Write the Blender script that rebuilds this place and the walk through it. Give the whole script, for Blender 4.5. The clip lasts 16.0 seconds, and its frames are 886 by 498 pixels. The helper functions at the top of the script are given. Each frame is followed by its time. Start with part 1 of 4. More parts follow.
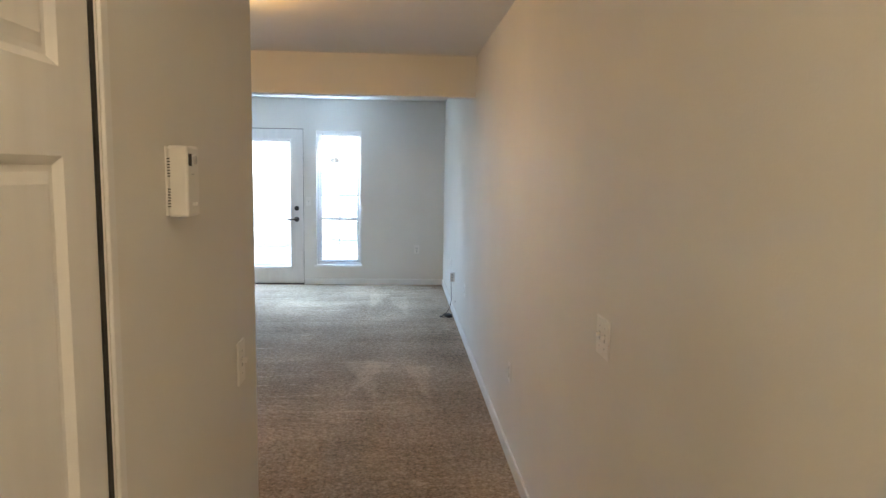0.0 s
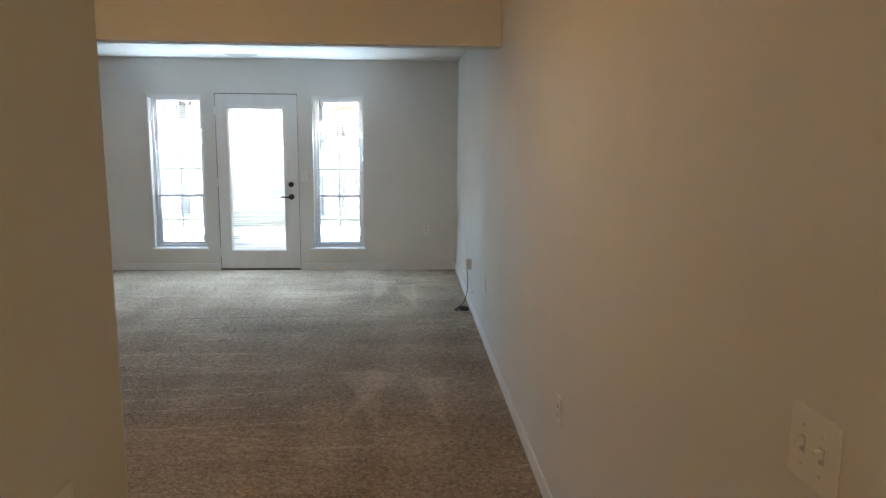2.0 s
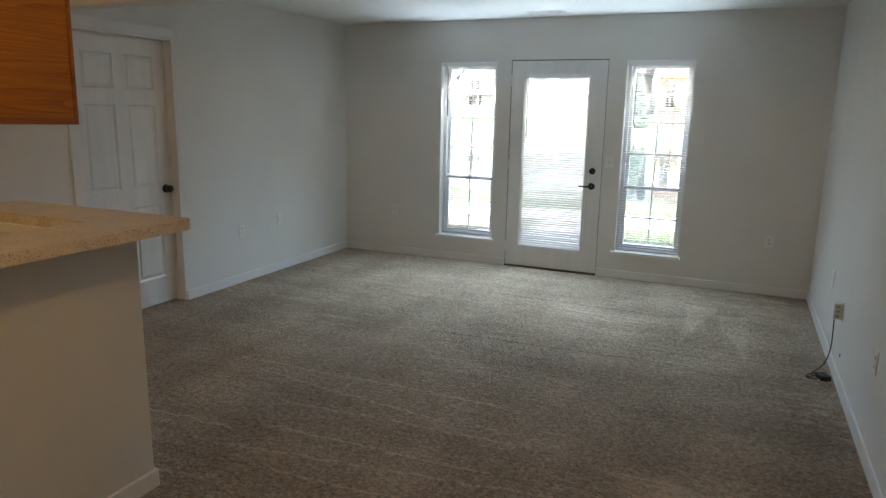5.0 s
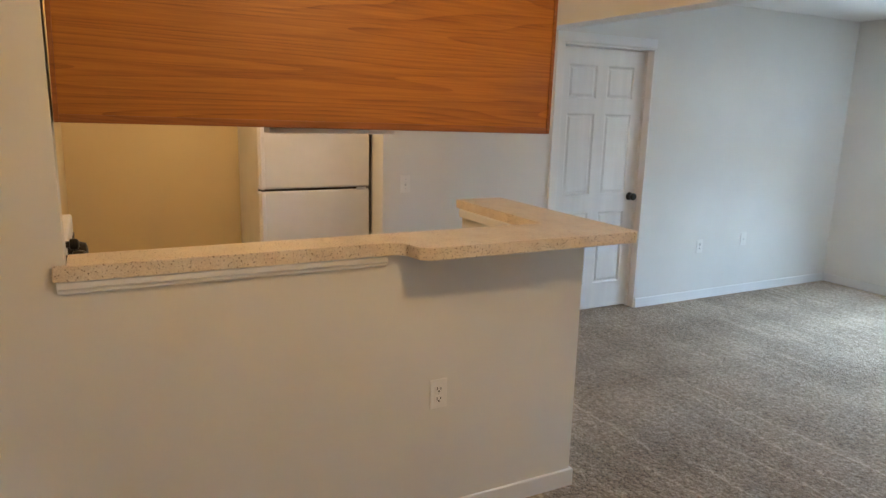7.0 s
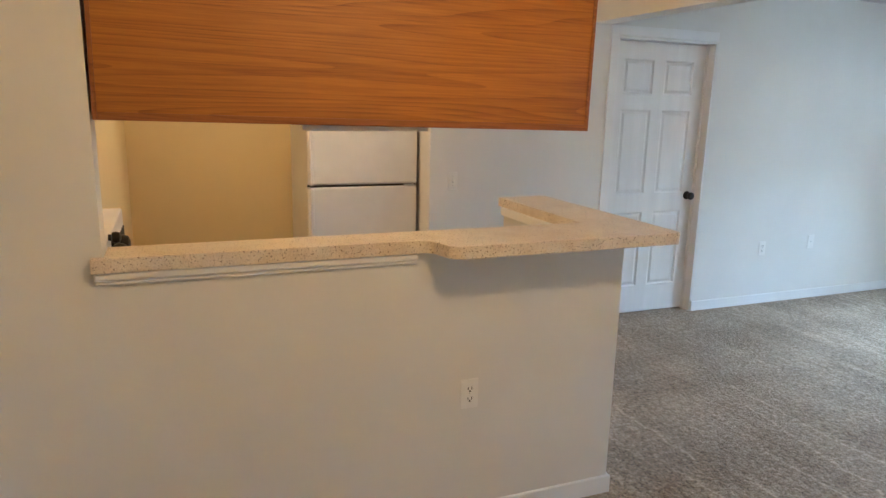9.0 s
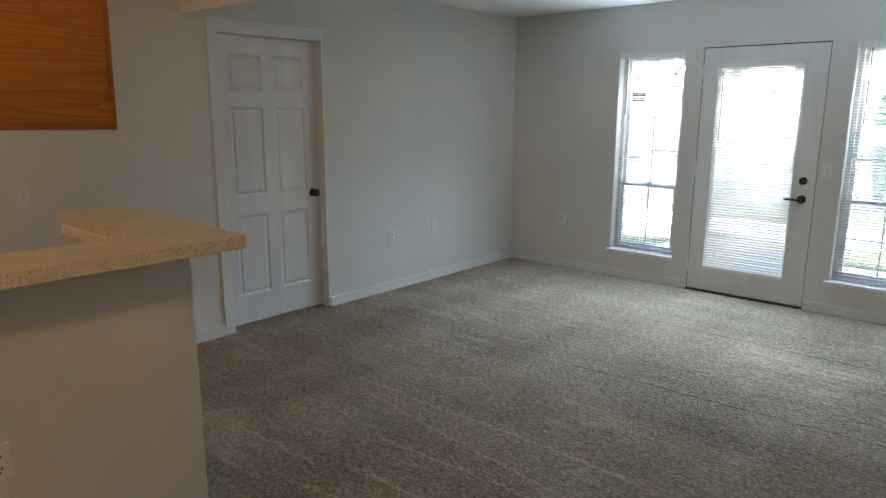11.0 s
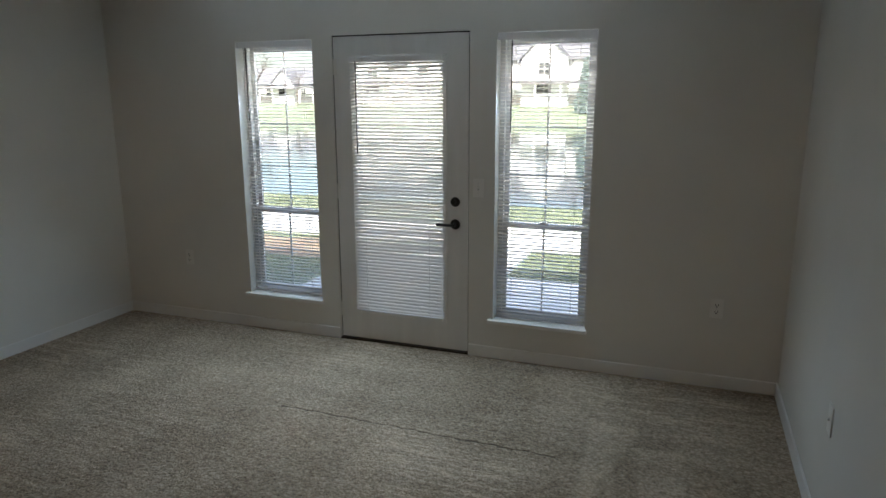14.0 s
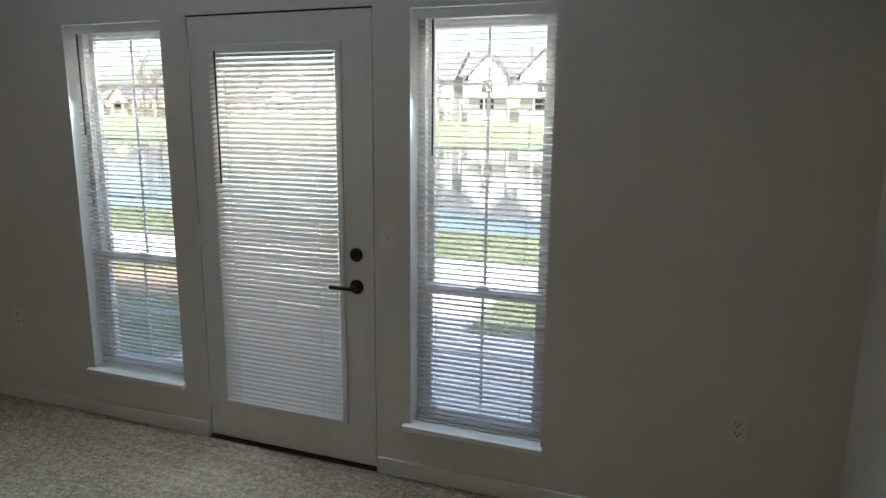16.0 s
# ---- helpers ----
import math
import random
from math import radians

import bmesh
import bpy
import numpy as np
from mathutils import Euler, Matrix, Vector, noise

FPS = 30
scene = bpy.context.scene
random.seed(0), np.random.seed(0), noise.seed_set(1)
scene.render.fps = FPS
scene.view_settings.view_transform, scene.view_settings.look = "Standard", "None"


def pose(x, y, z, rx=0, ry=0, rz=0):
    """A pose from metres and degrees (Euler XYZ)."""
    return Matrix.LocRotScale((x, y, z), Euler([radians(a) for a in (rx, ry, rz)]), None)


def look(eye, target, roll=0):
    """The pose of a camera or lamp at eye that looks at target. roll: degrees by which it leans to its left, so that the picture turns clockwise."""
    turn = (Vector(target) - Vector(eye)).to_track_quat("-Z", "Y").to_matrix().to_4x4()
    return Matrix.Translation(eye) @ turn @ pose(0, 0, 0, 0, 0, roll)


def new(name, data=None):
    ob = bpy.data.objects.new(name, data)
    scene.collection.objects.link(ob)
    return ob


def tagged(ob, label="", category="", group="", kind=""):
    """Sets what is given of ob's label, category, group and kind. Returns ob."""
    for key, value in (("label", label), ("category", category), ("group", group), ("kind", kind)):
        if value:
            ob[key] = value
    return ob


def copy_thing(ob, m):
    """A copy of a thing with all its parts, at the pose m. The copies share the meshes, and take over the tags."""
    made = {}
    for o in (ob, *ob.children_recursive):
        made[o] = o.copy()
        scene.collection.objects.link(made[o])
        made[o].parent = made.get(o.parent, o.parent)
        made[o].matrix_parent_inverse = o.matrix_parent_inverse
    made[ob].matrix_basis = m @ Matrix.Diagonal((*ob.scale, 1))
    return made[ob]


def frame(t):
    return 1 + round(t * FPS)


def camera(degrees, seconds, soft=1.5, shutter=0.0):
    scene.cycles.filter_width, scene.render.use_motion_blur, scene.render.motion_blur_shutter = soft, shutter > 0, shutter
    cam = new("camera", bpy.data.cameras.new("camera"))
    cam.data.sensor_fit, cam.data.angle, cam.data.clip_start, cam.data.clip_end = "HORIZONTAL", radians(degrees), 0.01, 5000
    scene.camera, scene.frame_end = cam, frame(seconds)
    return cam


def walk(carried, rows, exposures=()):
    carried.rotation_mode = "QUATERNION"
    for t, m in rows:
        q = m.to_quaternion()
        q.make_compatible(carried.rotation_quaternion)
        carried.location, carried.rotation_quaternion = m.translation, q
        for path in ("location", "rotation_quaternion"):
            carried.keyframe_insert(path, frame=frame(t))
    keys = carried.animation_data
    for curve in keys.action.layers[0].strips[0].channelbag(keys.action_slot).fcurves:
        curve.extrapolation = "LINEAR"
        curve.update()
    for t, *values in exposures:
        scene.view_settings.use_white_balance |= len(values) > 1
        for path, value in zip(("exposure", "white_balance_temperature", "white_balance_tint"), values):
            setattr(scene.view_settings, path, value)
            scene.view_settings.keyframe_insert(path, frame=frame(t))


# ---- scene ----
cam = camera(67.1, 16.0)
PATH = [
    (0, (0.229, 0.046, 1.547), (0.363, 2.027, 1.312), 0.9),
    (0.5, (0.247, 0.306, 1.559), (0.367, 2.287, 1.313), 0.9),
    (1, (0.201, 0.522, 1.546), (0.316, 2.5, 1.276), 0.8),
    (1.5, (0.186, 0.769, 1.516), (0.299, 2.744, 1.222), 0.6),
    (2, (0.232, 1.036, 1.508), (0.343, 3.008, 1.195), 0.5),
    (2.5, (0.244, 1.325, 1.507), (0.316, 3.296, 1.178), 1.2),
    (3, (0.223, 1.636, 1.496), (0.192, 3.606, 1.153), 1.3),
    (3.2, (0.221, 1.734, 1.493), (0.154, 3.702, 1.143), 1.3),
    (5.3, (0.146, 2.594, 1.567), (-0.815, 4.298, 1.151), 1.2),
    (5.5, (0.132, 2.624, 1.566), (-0.953, 4.253, 1.153), 1.4),
    (6, (0.124, 2.647, 1.577), (-1.254, 4.036, 1.164), 1.7),
    (6.5, (0.122, 2.656, 1.575), (-1.48, 3.78, 1.161), 1.6),
    (7, (0.129, 2.663, 1.577), (-1.608, 3.563, 1.162), 1.5),
    (7.5, (0.122, 2.665, 1.578), (-1.682, 3.42, 1.16), 1.4),
    (8, (0.128, 2.697, 1.582), (-1.716, 3.349, 1.162), 1.2),
    (8.2, (0.141, 2.722, 1.582), (-1.71, 3.352, 1.16), 1.3),
    (10.3, (0.165, 2.944, 1.565), (-1.356, 4.173, 1.145), 0.5),
    (10.5, (0.179, 3.015, 1.556), (-1.263, 4.338, 1.143), 0.2),
    (11, (0.223, 3.252, 1.56), (-1.072, 4.719, 1.146), 0.2),
    (11.5, (0.212, 3.468, 1.535), (-0.945, 5.048, 1.125), 0.2),
    (12, (0.193, 3.761, 1.531), (-0.803, 5.446, 1.119), 0.2),
    (12.5, (0.244, 4.024, 1.576), (-0.57, 5.8, 1.148), -0.2),
    (13, (0.301, 4.328, 1.61), (-0.418, 6.144, 1.18), -0.1),
    (13.5, (0.286, 4.662, 1.626), (-0.407, 6.487, 1.191), -0.0),
    (14, (0.272, 4.996, 1.654), (-0.403, 6.828, 1.215), -0.1),
    (14.5, (0.335, 5.346, 1.657), (-0.325, 7.185, 1.227), -0.0),
    (15, (0.31, 5.679, 1.641), (-0.34, 7.524, 1.222), 0.3),
    (15.5, (0.237, 6.033, 1.633), (-0.41, 7.881, 1.226), 0.4),
    (16, (0.241, 6.41, 1.62), (-0.437, 8.249, 1.227), 0.5),
]
EXPOSURES = [(0, 4.6, 5550, 11), (1, 4.22, 5750, 12), (1.5, 4.12, 5900, 12), (2, 3.97, 6050, 12), (2.5, 3.7, 6250, 13), (3.2, 3.58, 6300, 12), (5.3, 3.52, 6350, 11), (6, 3.66, 6400, 12), (6.5, 4.2, 6100, 12), (7, 4.78, 5700, 11), (8.2, 4.95, 5450, 11), (10.3, 4.7, 5750, 9), (11, 3.72, 6150, 10), (12, 3.2, 6350, 11), (12.5, 3.1, 6350, 12), (13, 2.85, 6450, 12), (14, 2.55, 6550, 12), (16, 2.48, 6650, 13)]
walk(cam, [(t, look(eye, target, roll)) for t, eye, target, roll in PATH], EXPOSURES)

# ---- world, sun and exposure ----
world = bpy.data.worlds.new("sky")
scene.world = world
world.use_nodes = True
wn = world.node_tree.nodes
sky = wn.new("ShaderNodeTexSky")
sky.sky_type = "NISHITA"
sky.sun_disc = False
sky.sun_elevation, sky.sun_rotation = radians(48), radians(165)
sky.air_density, sky.dust_density = 1.0, 4.0
world.node_tree.links.new(sky.outputs[0], wn["Background"].inputs[0])
wn["Background"].inputs[1].default_value = 0.12
sun = new("sun", bpy.data.lights.new("sun", "SUN"))
sun.data.energy, sun.data.angle, sun.data.color = 2.4, radians(1.5), (1, 0.95, 0.88)
sun.matrix_world = look((3, -12, 13), (0, 0, 0))

SKY_W, GROUND_W = 0.85, 0.31
LAMP_COLOUR = (1, 0.68, 0.34)
KITCHEN_COLOUR = (1, 0.6, 0.25)
DINING_COLOUR = (1, 0.51, 0.11)
OUTER_W = 1.7
DINING_W, HALL_W, KITCHEN_W = 0.78, 0.75, 0.75


def window_fill_light(x, y, z, width, height, tilt, spread, watts, colour):
    """An added area lamp that stands in for daylight at an opening of the north wall: the sky's falls into the room,
    the sunlit ground's rises to the ceiling.
    """
    a = bpy.data.lights.new("window_fill_light", "AREA")
    a.shape, a.size, a.size_y, a.energy, a.color, a.spread = "RECTANGLE", width, height, watts, colour, radians(spread)
    ob = new("window_fill_light", a)
    ob.matrix_world = pose(x, y, z, -(90 - tilt), 0, 0)
    return ob


for x, y, w, h in ((-2.405, 8.988, 0.56, 0.04), (-0.556, 8.988, 0.56, 0.04), (-1.49, 8.85, 0.6, 0.2)):
    window_fill_light(x, y, 1.7, w, h, 56, 104, SKY_W, (0.64, 0.85, 1.0))
    window_fill_light(x, y, 1.55, w, h, -54, 92, GROUND_W, (0.71, 0.89, 1.0))
# extra lamps added outside, above the openings, to brighten slats and reveals
for x, w in ((-2.405, 0.56), (-0.556, 0.56), (-1.49, 0.6)):
    window_fill_light(x, 9.2, 2.2, w, 0.3, 58, 90, OUTER_W, (1.0, 0.97, 0.94))

# ---- materials ----
def material(name, base=(0.8, 0.8, 0.8), rough=0.5, metal=0.0):
    m = bpy.data.materials.new(name)
    m.use_nodes = True
    b = m.node_tree.nodes["Principled BSDF"]
    b.inputs["Base Color"].default_value = (*base, 1)
    b.inputs["Roughness"].default_value = rough
    b.inputs["Metallic"].default_value = metal
    return m


def textured(name, low, high, scale, rough=0.5, bump=0.2, distance=0.001, stretch=(1, 1, 1), detail=4, fine=0.0, metal=0.0, middle=(0.35, 0.65)):
    """Two colours mixed by coarse noise, relief from fine noise."""
    m = material(name, high, rough, metal)
    nt = m.node_tree
    b = nt.nodes["Principled BSDF"]
    co = nt.nodes.new("ShaderNodeTexCoord")
    mp = nt.nodes.new("ShaderNodeMapping")
    mp.inputs["Scale"].default_value = stretch
    nt.links.new(co.outputs["Object"], mp.inputs["Vector"])
    n1 = nt.nodes.new("ShaderNodeTexNoise")
    n1.inputs["Scale"].default_value, n1.inputs["Detail"].default_value = scale, detail
    ramp = nt.nodes.new("ShaderNodeValToRGB")
    ramp.color_ramp.elements[0].position, ramp.color_ramp.elements[1].position = middle
    ramp.color_ramp.elements[0].color, ramp.color_ramp.elements[1].color = (*low, 1), (*high, 1)
    nt.links.new(mp.outputs[0], n1.inputs["Vector"])
    nt.links.new(n1.outputs["Fac"], ramp.inputs[0])
    nt.links.new(ramp.outputs[0], b.inputs["Base Color"])
    if fine:
        n2 = nt.nodes.new("ShaderNodeTexNoise")
        n2.inputs["Scale"].default_value, n2.inputs["Detail"].default_value = fine, 3
        bp = nt.nodes.new("ShaderNodeBump")
        bp.inputs["Strength"].default_value, bp.inputs["Distance"].default_value = bump, distance
        nt.links.new(mp.outputs[0], n2.inputs["Vector"])
        nt.links.new(n2.outputs["Fac"], bp.inputs["Height"])
        nt.links.new(bp.outputs[0], b.inputs["Normal"])
    return m


def link_chain(nt, *pairs):
    for a, b in pairs:
        nt.links.new(a, b)


def math_node(nt, op, a, b=None, c=None):
    n = nt.nodes.new("ShaderNodeMath")
    n.operation = op
    for i, v in enumerate((a, b, c)):
        if v is None:
            continue
        if isinstance(v, (int, float)):
            n.inputs[i].default_value = v
        else:
            nt.links.new(v, n.inputs[i])
    return n.outputs[0]


def noise_node(nt, vector, scale, detail=3, rough=0.5, stretch=(1, 1, 1), turn=0.0):
    mp = nt.nodes.new("ShaderNodeMapping")
    mp.inputs["Scale"].default_value = stretch
    mp.inputs["Rotation"].default_value = (0, 0, radians(turn))
    n = nt.nodes.new("ShaderNodeTexNoise")
    n.inputs["Scale"].default_value, n.inputs["Detail"].default_value, n.inputs["Roughness"].default_value = scale, detail, rough
    nt.links.new(vector, mp.inputs["Vector"])
    nt.links.new(mp.outputs[0], n.inputs["Vector"])
    return n.outputs["Fac"]


def ramp_node(nt, value, *stops):
    r = nt.nodes.new("ShaderNodeValToRGB")
    el = r.color_ramp.elements
    while len(el) < len(stops):
        el.new(0.5)
    for e, (p, c) in zip(el, stops):
        e.position, e.color = p, (*c, 1)
    nt.links.new(value, r.inputs[0])
    return r.outputs[0]


def carpet_material():
    """Beige cut pile: tufts, lighter and darker brushed strokes, two furrows."""
    m = material("carpet", (0.45, 0.4, 0.35), 0.95)
    nt = m.node_tree
    b = nt.nodes["Principled BSDF"]
    co = nt.nodes.new("ShaderNodeTexCoord").outputs["Object"]
    tuft = noise_node(nt, co, 85, 4, 0.75)
    coarse = noise_node(nt, co, 34, 3, 0.7, (1, 1.2, 1), 8)
    warp = nt.nodes.new("ShaderNodeTexNoise")
    warp.inputs["Scale"].default_value = 40
    bent = nt.nodes.new("ShaderNodeVectorMath")
    bent.operation = "MULTIPLY_ADD"
    bent.inputs[1].default_value = (0.03, 0.03, 0.0)
    link_chain(nt, (co, warp.inputs["Vector"]), (warp.outputs["Color"], bent.inputs[0]), (co, bent.inputs[2]))
    cell = nt.nodes.new("ShaderNodeTexVoronoi")
    cell.inputs["Scale"].default_value, cell.inputs["Randomness"].default_value = 62, 1.0
    nt.links.new(bent.outputs[0], cell.inputs["Vector"])
    curl = math_node(nt, "SUBTRACT", 1.0, cell.outputs["Distance"])
    shade = nt.nodes.new("ShaderNodeSeparateColor")
    nt.links.new(cell.outputs["Color"], shade.inputs[0])
    strokes = noise_node(nt, co, 1.6, 3, 0.55, (0.5, 2.0, 1), 4)
    cross = noise_node(nt, co, 1.3, 1, 0.4, (1.8, 0.5, 1), -14)
    ridges = noise_node(nt, co, 7, 2, 0.5, (0.16, 1.6, 1), 3)
    xyz = nt.nodes.new("ShaderNodeSeparateXYZ")
    nt.links.new(co, xyz.inputs[0])
    wob = noise_node(nt, co, 9, 3)
    furrows = None
    for y0, slope, x0, x1 in ((6.81, 0.055, -1.75, 0.0), (7.86, -0.02, -1.75, -0.2)):
        line = math_node(nt, "MULTIPLY_ADD", xyz.outputs[0], slope, y0)
        d = math_node(nt, "ABSOLUTE", math_node(nt, "SUBTRACT", math_node(nt, "MULTIPLY_ADD", wob, 0.05, math_node(nt, "SUBTRACT", xyz.outputs[1], 0.025)), line))
        f = math_node(nt, "MAXIMUM", math_node(nt, "SUBTRACT", 1.0, math_node(nt, "DIVIDE", d, 0.011)), 0.0)
        f = math_node(nt, "MULTIPLY", f, math_node(nt, "GREATER_THAN", xyz.outputs[0], x0))
        f = math_node(nt, "MULTIPLY", f, math_node(nt, "LESS_THAN", xyz.outputs[0], x1))
        furrows = f if furrows is None else math_node(nt, "ADD", furrows, f)
    h = math_node(nt, "MULTIPLY_ADD", coarse, 0.8, math_node(nt, "MULTIPLY_ADD", ridges, 0.7, math_node(nt, "MULTIPLY_ADD", tuft, 0.6, math_node(nt, "MULTIPLY", curl, 0.5))))
    h = math_node(nt, "SUBTRACT", h, math_node(nt, "MULTIPLY", furrows, 0.45))
    tone = math_node(nt, "MULTIPLY_ADD", strokes, 0.2, math_node(nt, "MULTIPLY_ADD", cross, 0.22, math_node(nt, "MULTIPLY_ADD", tuft, 0.42, math_node(nt, "MULTIPLY_ADD", coarse, 0.34, math_node(nt, "MULTIPLY_ADD", shade.outputs[0], 0.1, math_node(nt, "MULTIPLY", curl, 0.16))))))
    line = math_node(nt, "MAXIMUM", math_node(nt, "SUBTRACT", 1.0, math_node(nt, "MULTIPLY", math_node(nt, "ABSOLUTE", math_node(nt, "SUBTRACT", ridges, 0.5)), 22.0)), 0.0)
    patch = math_node(nt, "MAXIMUM", math_node(nt, "MULTIPLY", math_node(nt, "SUBTRACT", noise_node(nt, co, 0.9, 2), 0.47), 4.0), 0.0)
    tone = math_node(nt, "ADD", tone, math_node(nt, "MULTIPLY", math_node(nt, "MULTIPLY", line, patch), 0.16))
    for x0, y0, turn, length, half in ((0.1, 4.25, 8, 1.1, 0.16), (-0.15, 4.35, -14, 1.0, 0.13), (0.45, 4.3, 4, 0.9, 0.12), (0.35, 6.9, 6, 1.2, 0.15), (-0.1, 7.2, -6, 1.1, 0.14), (-2.2, 4.6, 62, 0.7, 0.2)):
        c, k = math.cos(radians(turn)), math.sin(radians(turn))
        px, py = math_node(nt, "SUBTRACT", xyz.outputs[0], x0), math_node(nt, "SUBTRACT", xyz.outputs[1], y0)
        u = math_node(nt, "ADD", math_node(nt, "MULTIPLY", px, -k), math_node(nt, "MULTIPLY", py, c))
        v = math_node(nt, "ADD", math_node(nt, "MULTIPLY", px, c), math_node(nt, "MULTIPLY", py, k))
        v = math_node(nt, "ABSOLUTE", math_node(nt, "MULTIPLY_ADD", wob, 0.06, math_node(nt, "SUBTRACT", v, 0.03)))
        edge = math_node(nt, "SUBTRACT", math_node(nt, "MULTIPLY", u, half / length), v)
        inside = nt.nodes.new("ShaderNodeClamp")
        nt.links.new(math_node(nt, "MULTIPLY", edge, 30.0), inside.inputs[0])
        inside = math_node(nt, "MULTIPLY", inside.outputs[0], math_node(nt, "LESS_THAN", u, length))
        tone = math_node(nt, "MULTIPLY_ADD", inside, 0.07, tone)
    tracks = None
    for y0, slope, x0, x1 in ((4.79, 0.07, -1.6, -0.5), (4.97, 0.03, -2.7, -2.0), (5.06, 0.15, -2.0, -0.4), (5.4, 0.06, -1.95, -0.6), (5.3, -0.12, -2.4, -1.1), (5.09, 0.04, -1.9, -0.7), (4.55, 0.09, -1.7, -0.3), (5.75, 0.02, -2.6, -0.9)):
        line = math_node(nt, "MULTIPLY_ADD", xyz.outputs[0], slope, y0)
        d = math_node(nt, "ABSOLUTE", math_node(nt, "SUBTRACT", math_node(nt, "MULTIPLY_ADD", wob, 0.07, math_node(nt, "SUBTRACT", xyz.outputs[1], 0.035)), line))
        f = math_node(nt, "MAXIMUM", math_node(nt, "SUBTRACT", 1.0, math_node(nt, "DIVIDE", d, 0.014)), 0.0)
        f = math_node(nt, "MULTIPLY", f, math_node(nt, "GREATER_THAN", xyz.outputs[0], x0))
        f = math_node(nt, "MULTIPLY", f, math_node(nt, "LESS_THAN", xyz.outputs[0], x1))
        tracks = f if tracks is None else math_node(nt, "MAXIMUM", tracks, f)
    # pits between tufts: their shade is put into the colour besides the relief
    pits = math_node(nt, "MAXIMUM", math_node(nt, "SUBTRACT", 0.47, noise_node(nt, co, 72, 2, 0.6, (1, 1.15, 1), 20)), 0.0)
    # random mask that only varies how strong the pits are
    worn = math_node(nt, "MULTIPLY_ADD", noise_node(nt, co, 0.8, 2, 0.5), 2.2, -0.35)
    pits = math_node(nt, "MULTIPLY", pits, worn)
    tone = math_node(nt, "SUBTRACT", tone, math_node(nt, "MULTIPLY", pits, 0.8))
    h = math_node(nt, "SUBTRACT", h, math_node(nt, "MULTIPLY", pits, 2.0))
    tone = math_node(nt, "MULTIPLY_ADD", math_node(nt, "MULTIPLY", tracks, math_node(nt, "GREATER_THAN", coarse, 0.42)), 0.14, tone)
    h = math_node(nt, "MULTIPLY_ADD", tracks, 0.25, h)
    furrows = math_node(nt, "MULTIPLY", furrows, math_node(nt, "GREATER_THAN", coarse, 0.44))
    # the furrows' shade is darkened into the pile colour too
    tone = math_node(nt, "SUBTRACT", tone, math_node(nt, "MULTIPLY", furrows, 0.26))
    col = ramp_node(nt, tone, (0.47, (0.085, 0.06, 0.04)), (0.68, (0.33, 0.253, 0.178)), (0.9, (0.66, 0.54, 0.41)))
    bp = nt.nodes.new("ShaderNodeBump")
    bp.inputs["Strength"].default_value, bp.inputs["Distance"].default_value = 1.0, 0.02
    link_chain(nt, (col, b.inputs["Base Color"]), (h, bp.inputs["Height"]), (bp.outputs[0], b.inputs["Normal"]))
    b.inputs["Specular IOR Level"].default_value = 0.1
    b.inputs["Sheen Weight"].default_value = 0.15
    return m


def oak_material(name, dark, light):
    """Flat-sawn oak veneer, grain along the object's y."""
    m = material(name, light, 0.48)
    nt = m.node_tree
    b = nt.nodes["Principled BSDF"]
    co = nt.nodes.new("ShaderNodeTexCoord").outputs["Object"]
    field = noise_node(nt, co, 2.6, 1.5, 0.45, (1, 0.1, 1.9))
    bands = math_node(nt, "FRACT", math_node(nt, "MULTIPLY", field, 42.0))
    rings = math_node(nt, "POWER", bands, 2.2)
    pores = noise_node(nt, co, 110, 4, 0.65, (1, 0.035, 1.6))
    broad = noise_node(nt, co, 2.5, 2, 0.5, (1, 0.3, 1))
    v = math_node(nt, "MULTIPLY_ADD", rings, -0.2, math_node(nt, "MULTIPLY_ADD", pores, 0.7, math_node(nt, "MULTIPLY_ADD", broad, 0.35, 0.12)))
    mid = tuple((p + q) / 2 for p, q in zip(dark, light))
    col = ramp_node(nt, v, (0.28, dark), (0.52, mid), (0.8, light))
    bp = nt.nodes.new("ShaderNodeBump")
    bp.inputs["Strength"].default_value, bp.inputs["Distance"].default_value = 0.15, 0.0006
    link_chain(nt, (col, b.inputs["Base Color"]), (pores, bp.inputs["Height"]), (bp.outputs[0], b.inputs["Normal"]))
    return m


def laminate_material():
    """Speckled granite-look laminate."""
    m = material("laminate", (0.7, 0.62, 0.5), 0.28)
    nt = m.node_tree
    b = nt.nodes["Principled BSDF"]
    co = nt.nodes.new("ShaderNodeTexCoord").outputs["Object"]
    fleck = noise_node(nt, co, 150, 2, 0.6)
    fine = noise_node(nt, co, 320, 1, 0.5)
    broad = noise_node(nt, co, 12, 2)
    base = ramp_node(nt, math_node(nt, "MULTIPLY_ADD", broad, 0.4, math_node(nt, "MULTIPLY", fine, 0.6)), (0.35, (0.6, 0.5, 0.38)), (0.62, (0.76, 0.68, 0.56)))
    mask = ramp_node(nt, fleck, (0.33, (0, 0, 0)), (0.41, (1, 1, 1)))
    tint = ramp_node(nt, fine, (0.4, (0.09, 0.06, 0.04)), (0.6, (0.33, 0.22, 0.13)))
    mix = nt.nodes.new("ShaderNodeMix")
    mix.data_type = "RGBA"
    link_chain(nt, (mask, mix.inputs["Factor"]), (tint, mix.inputs["A"]), (base, mix.inputs["B"]), (mix.outputs["Result"], b.inputs["Base Color"]))
    return m


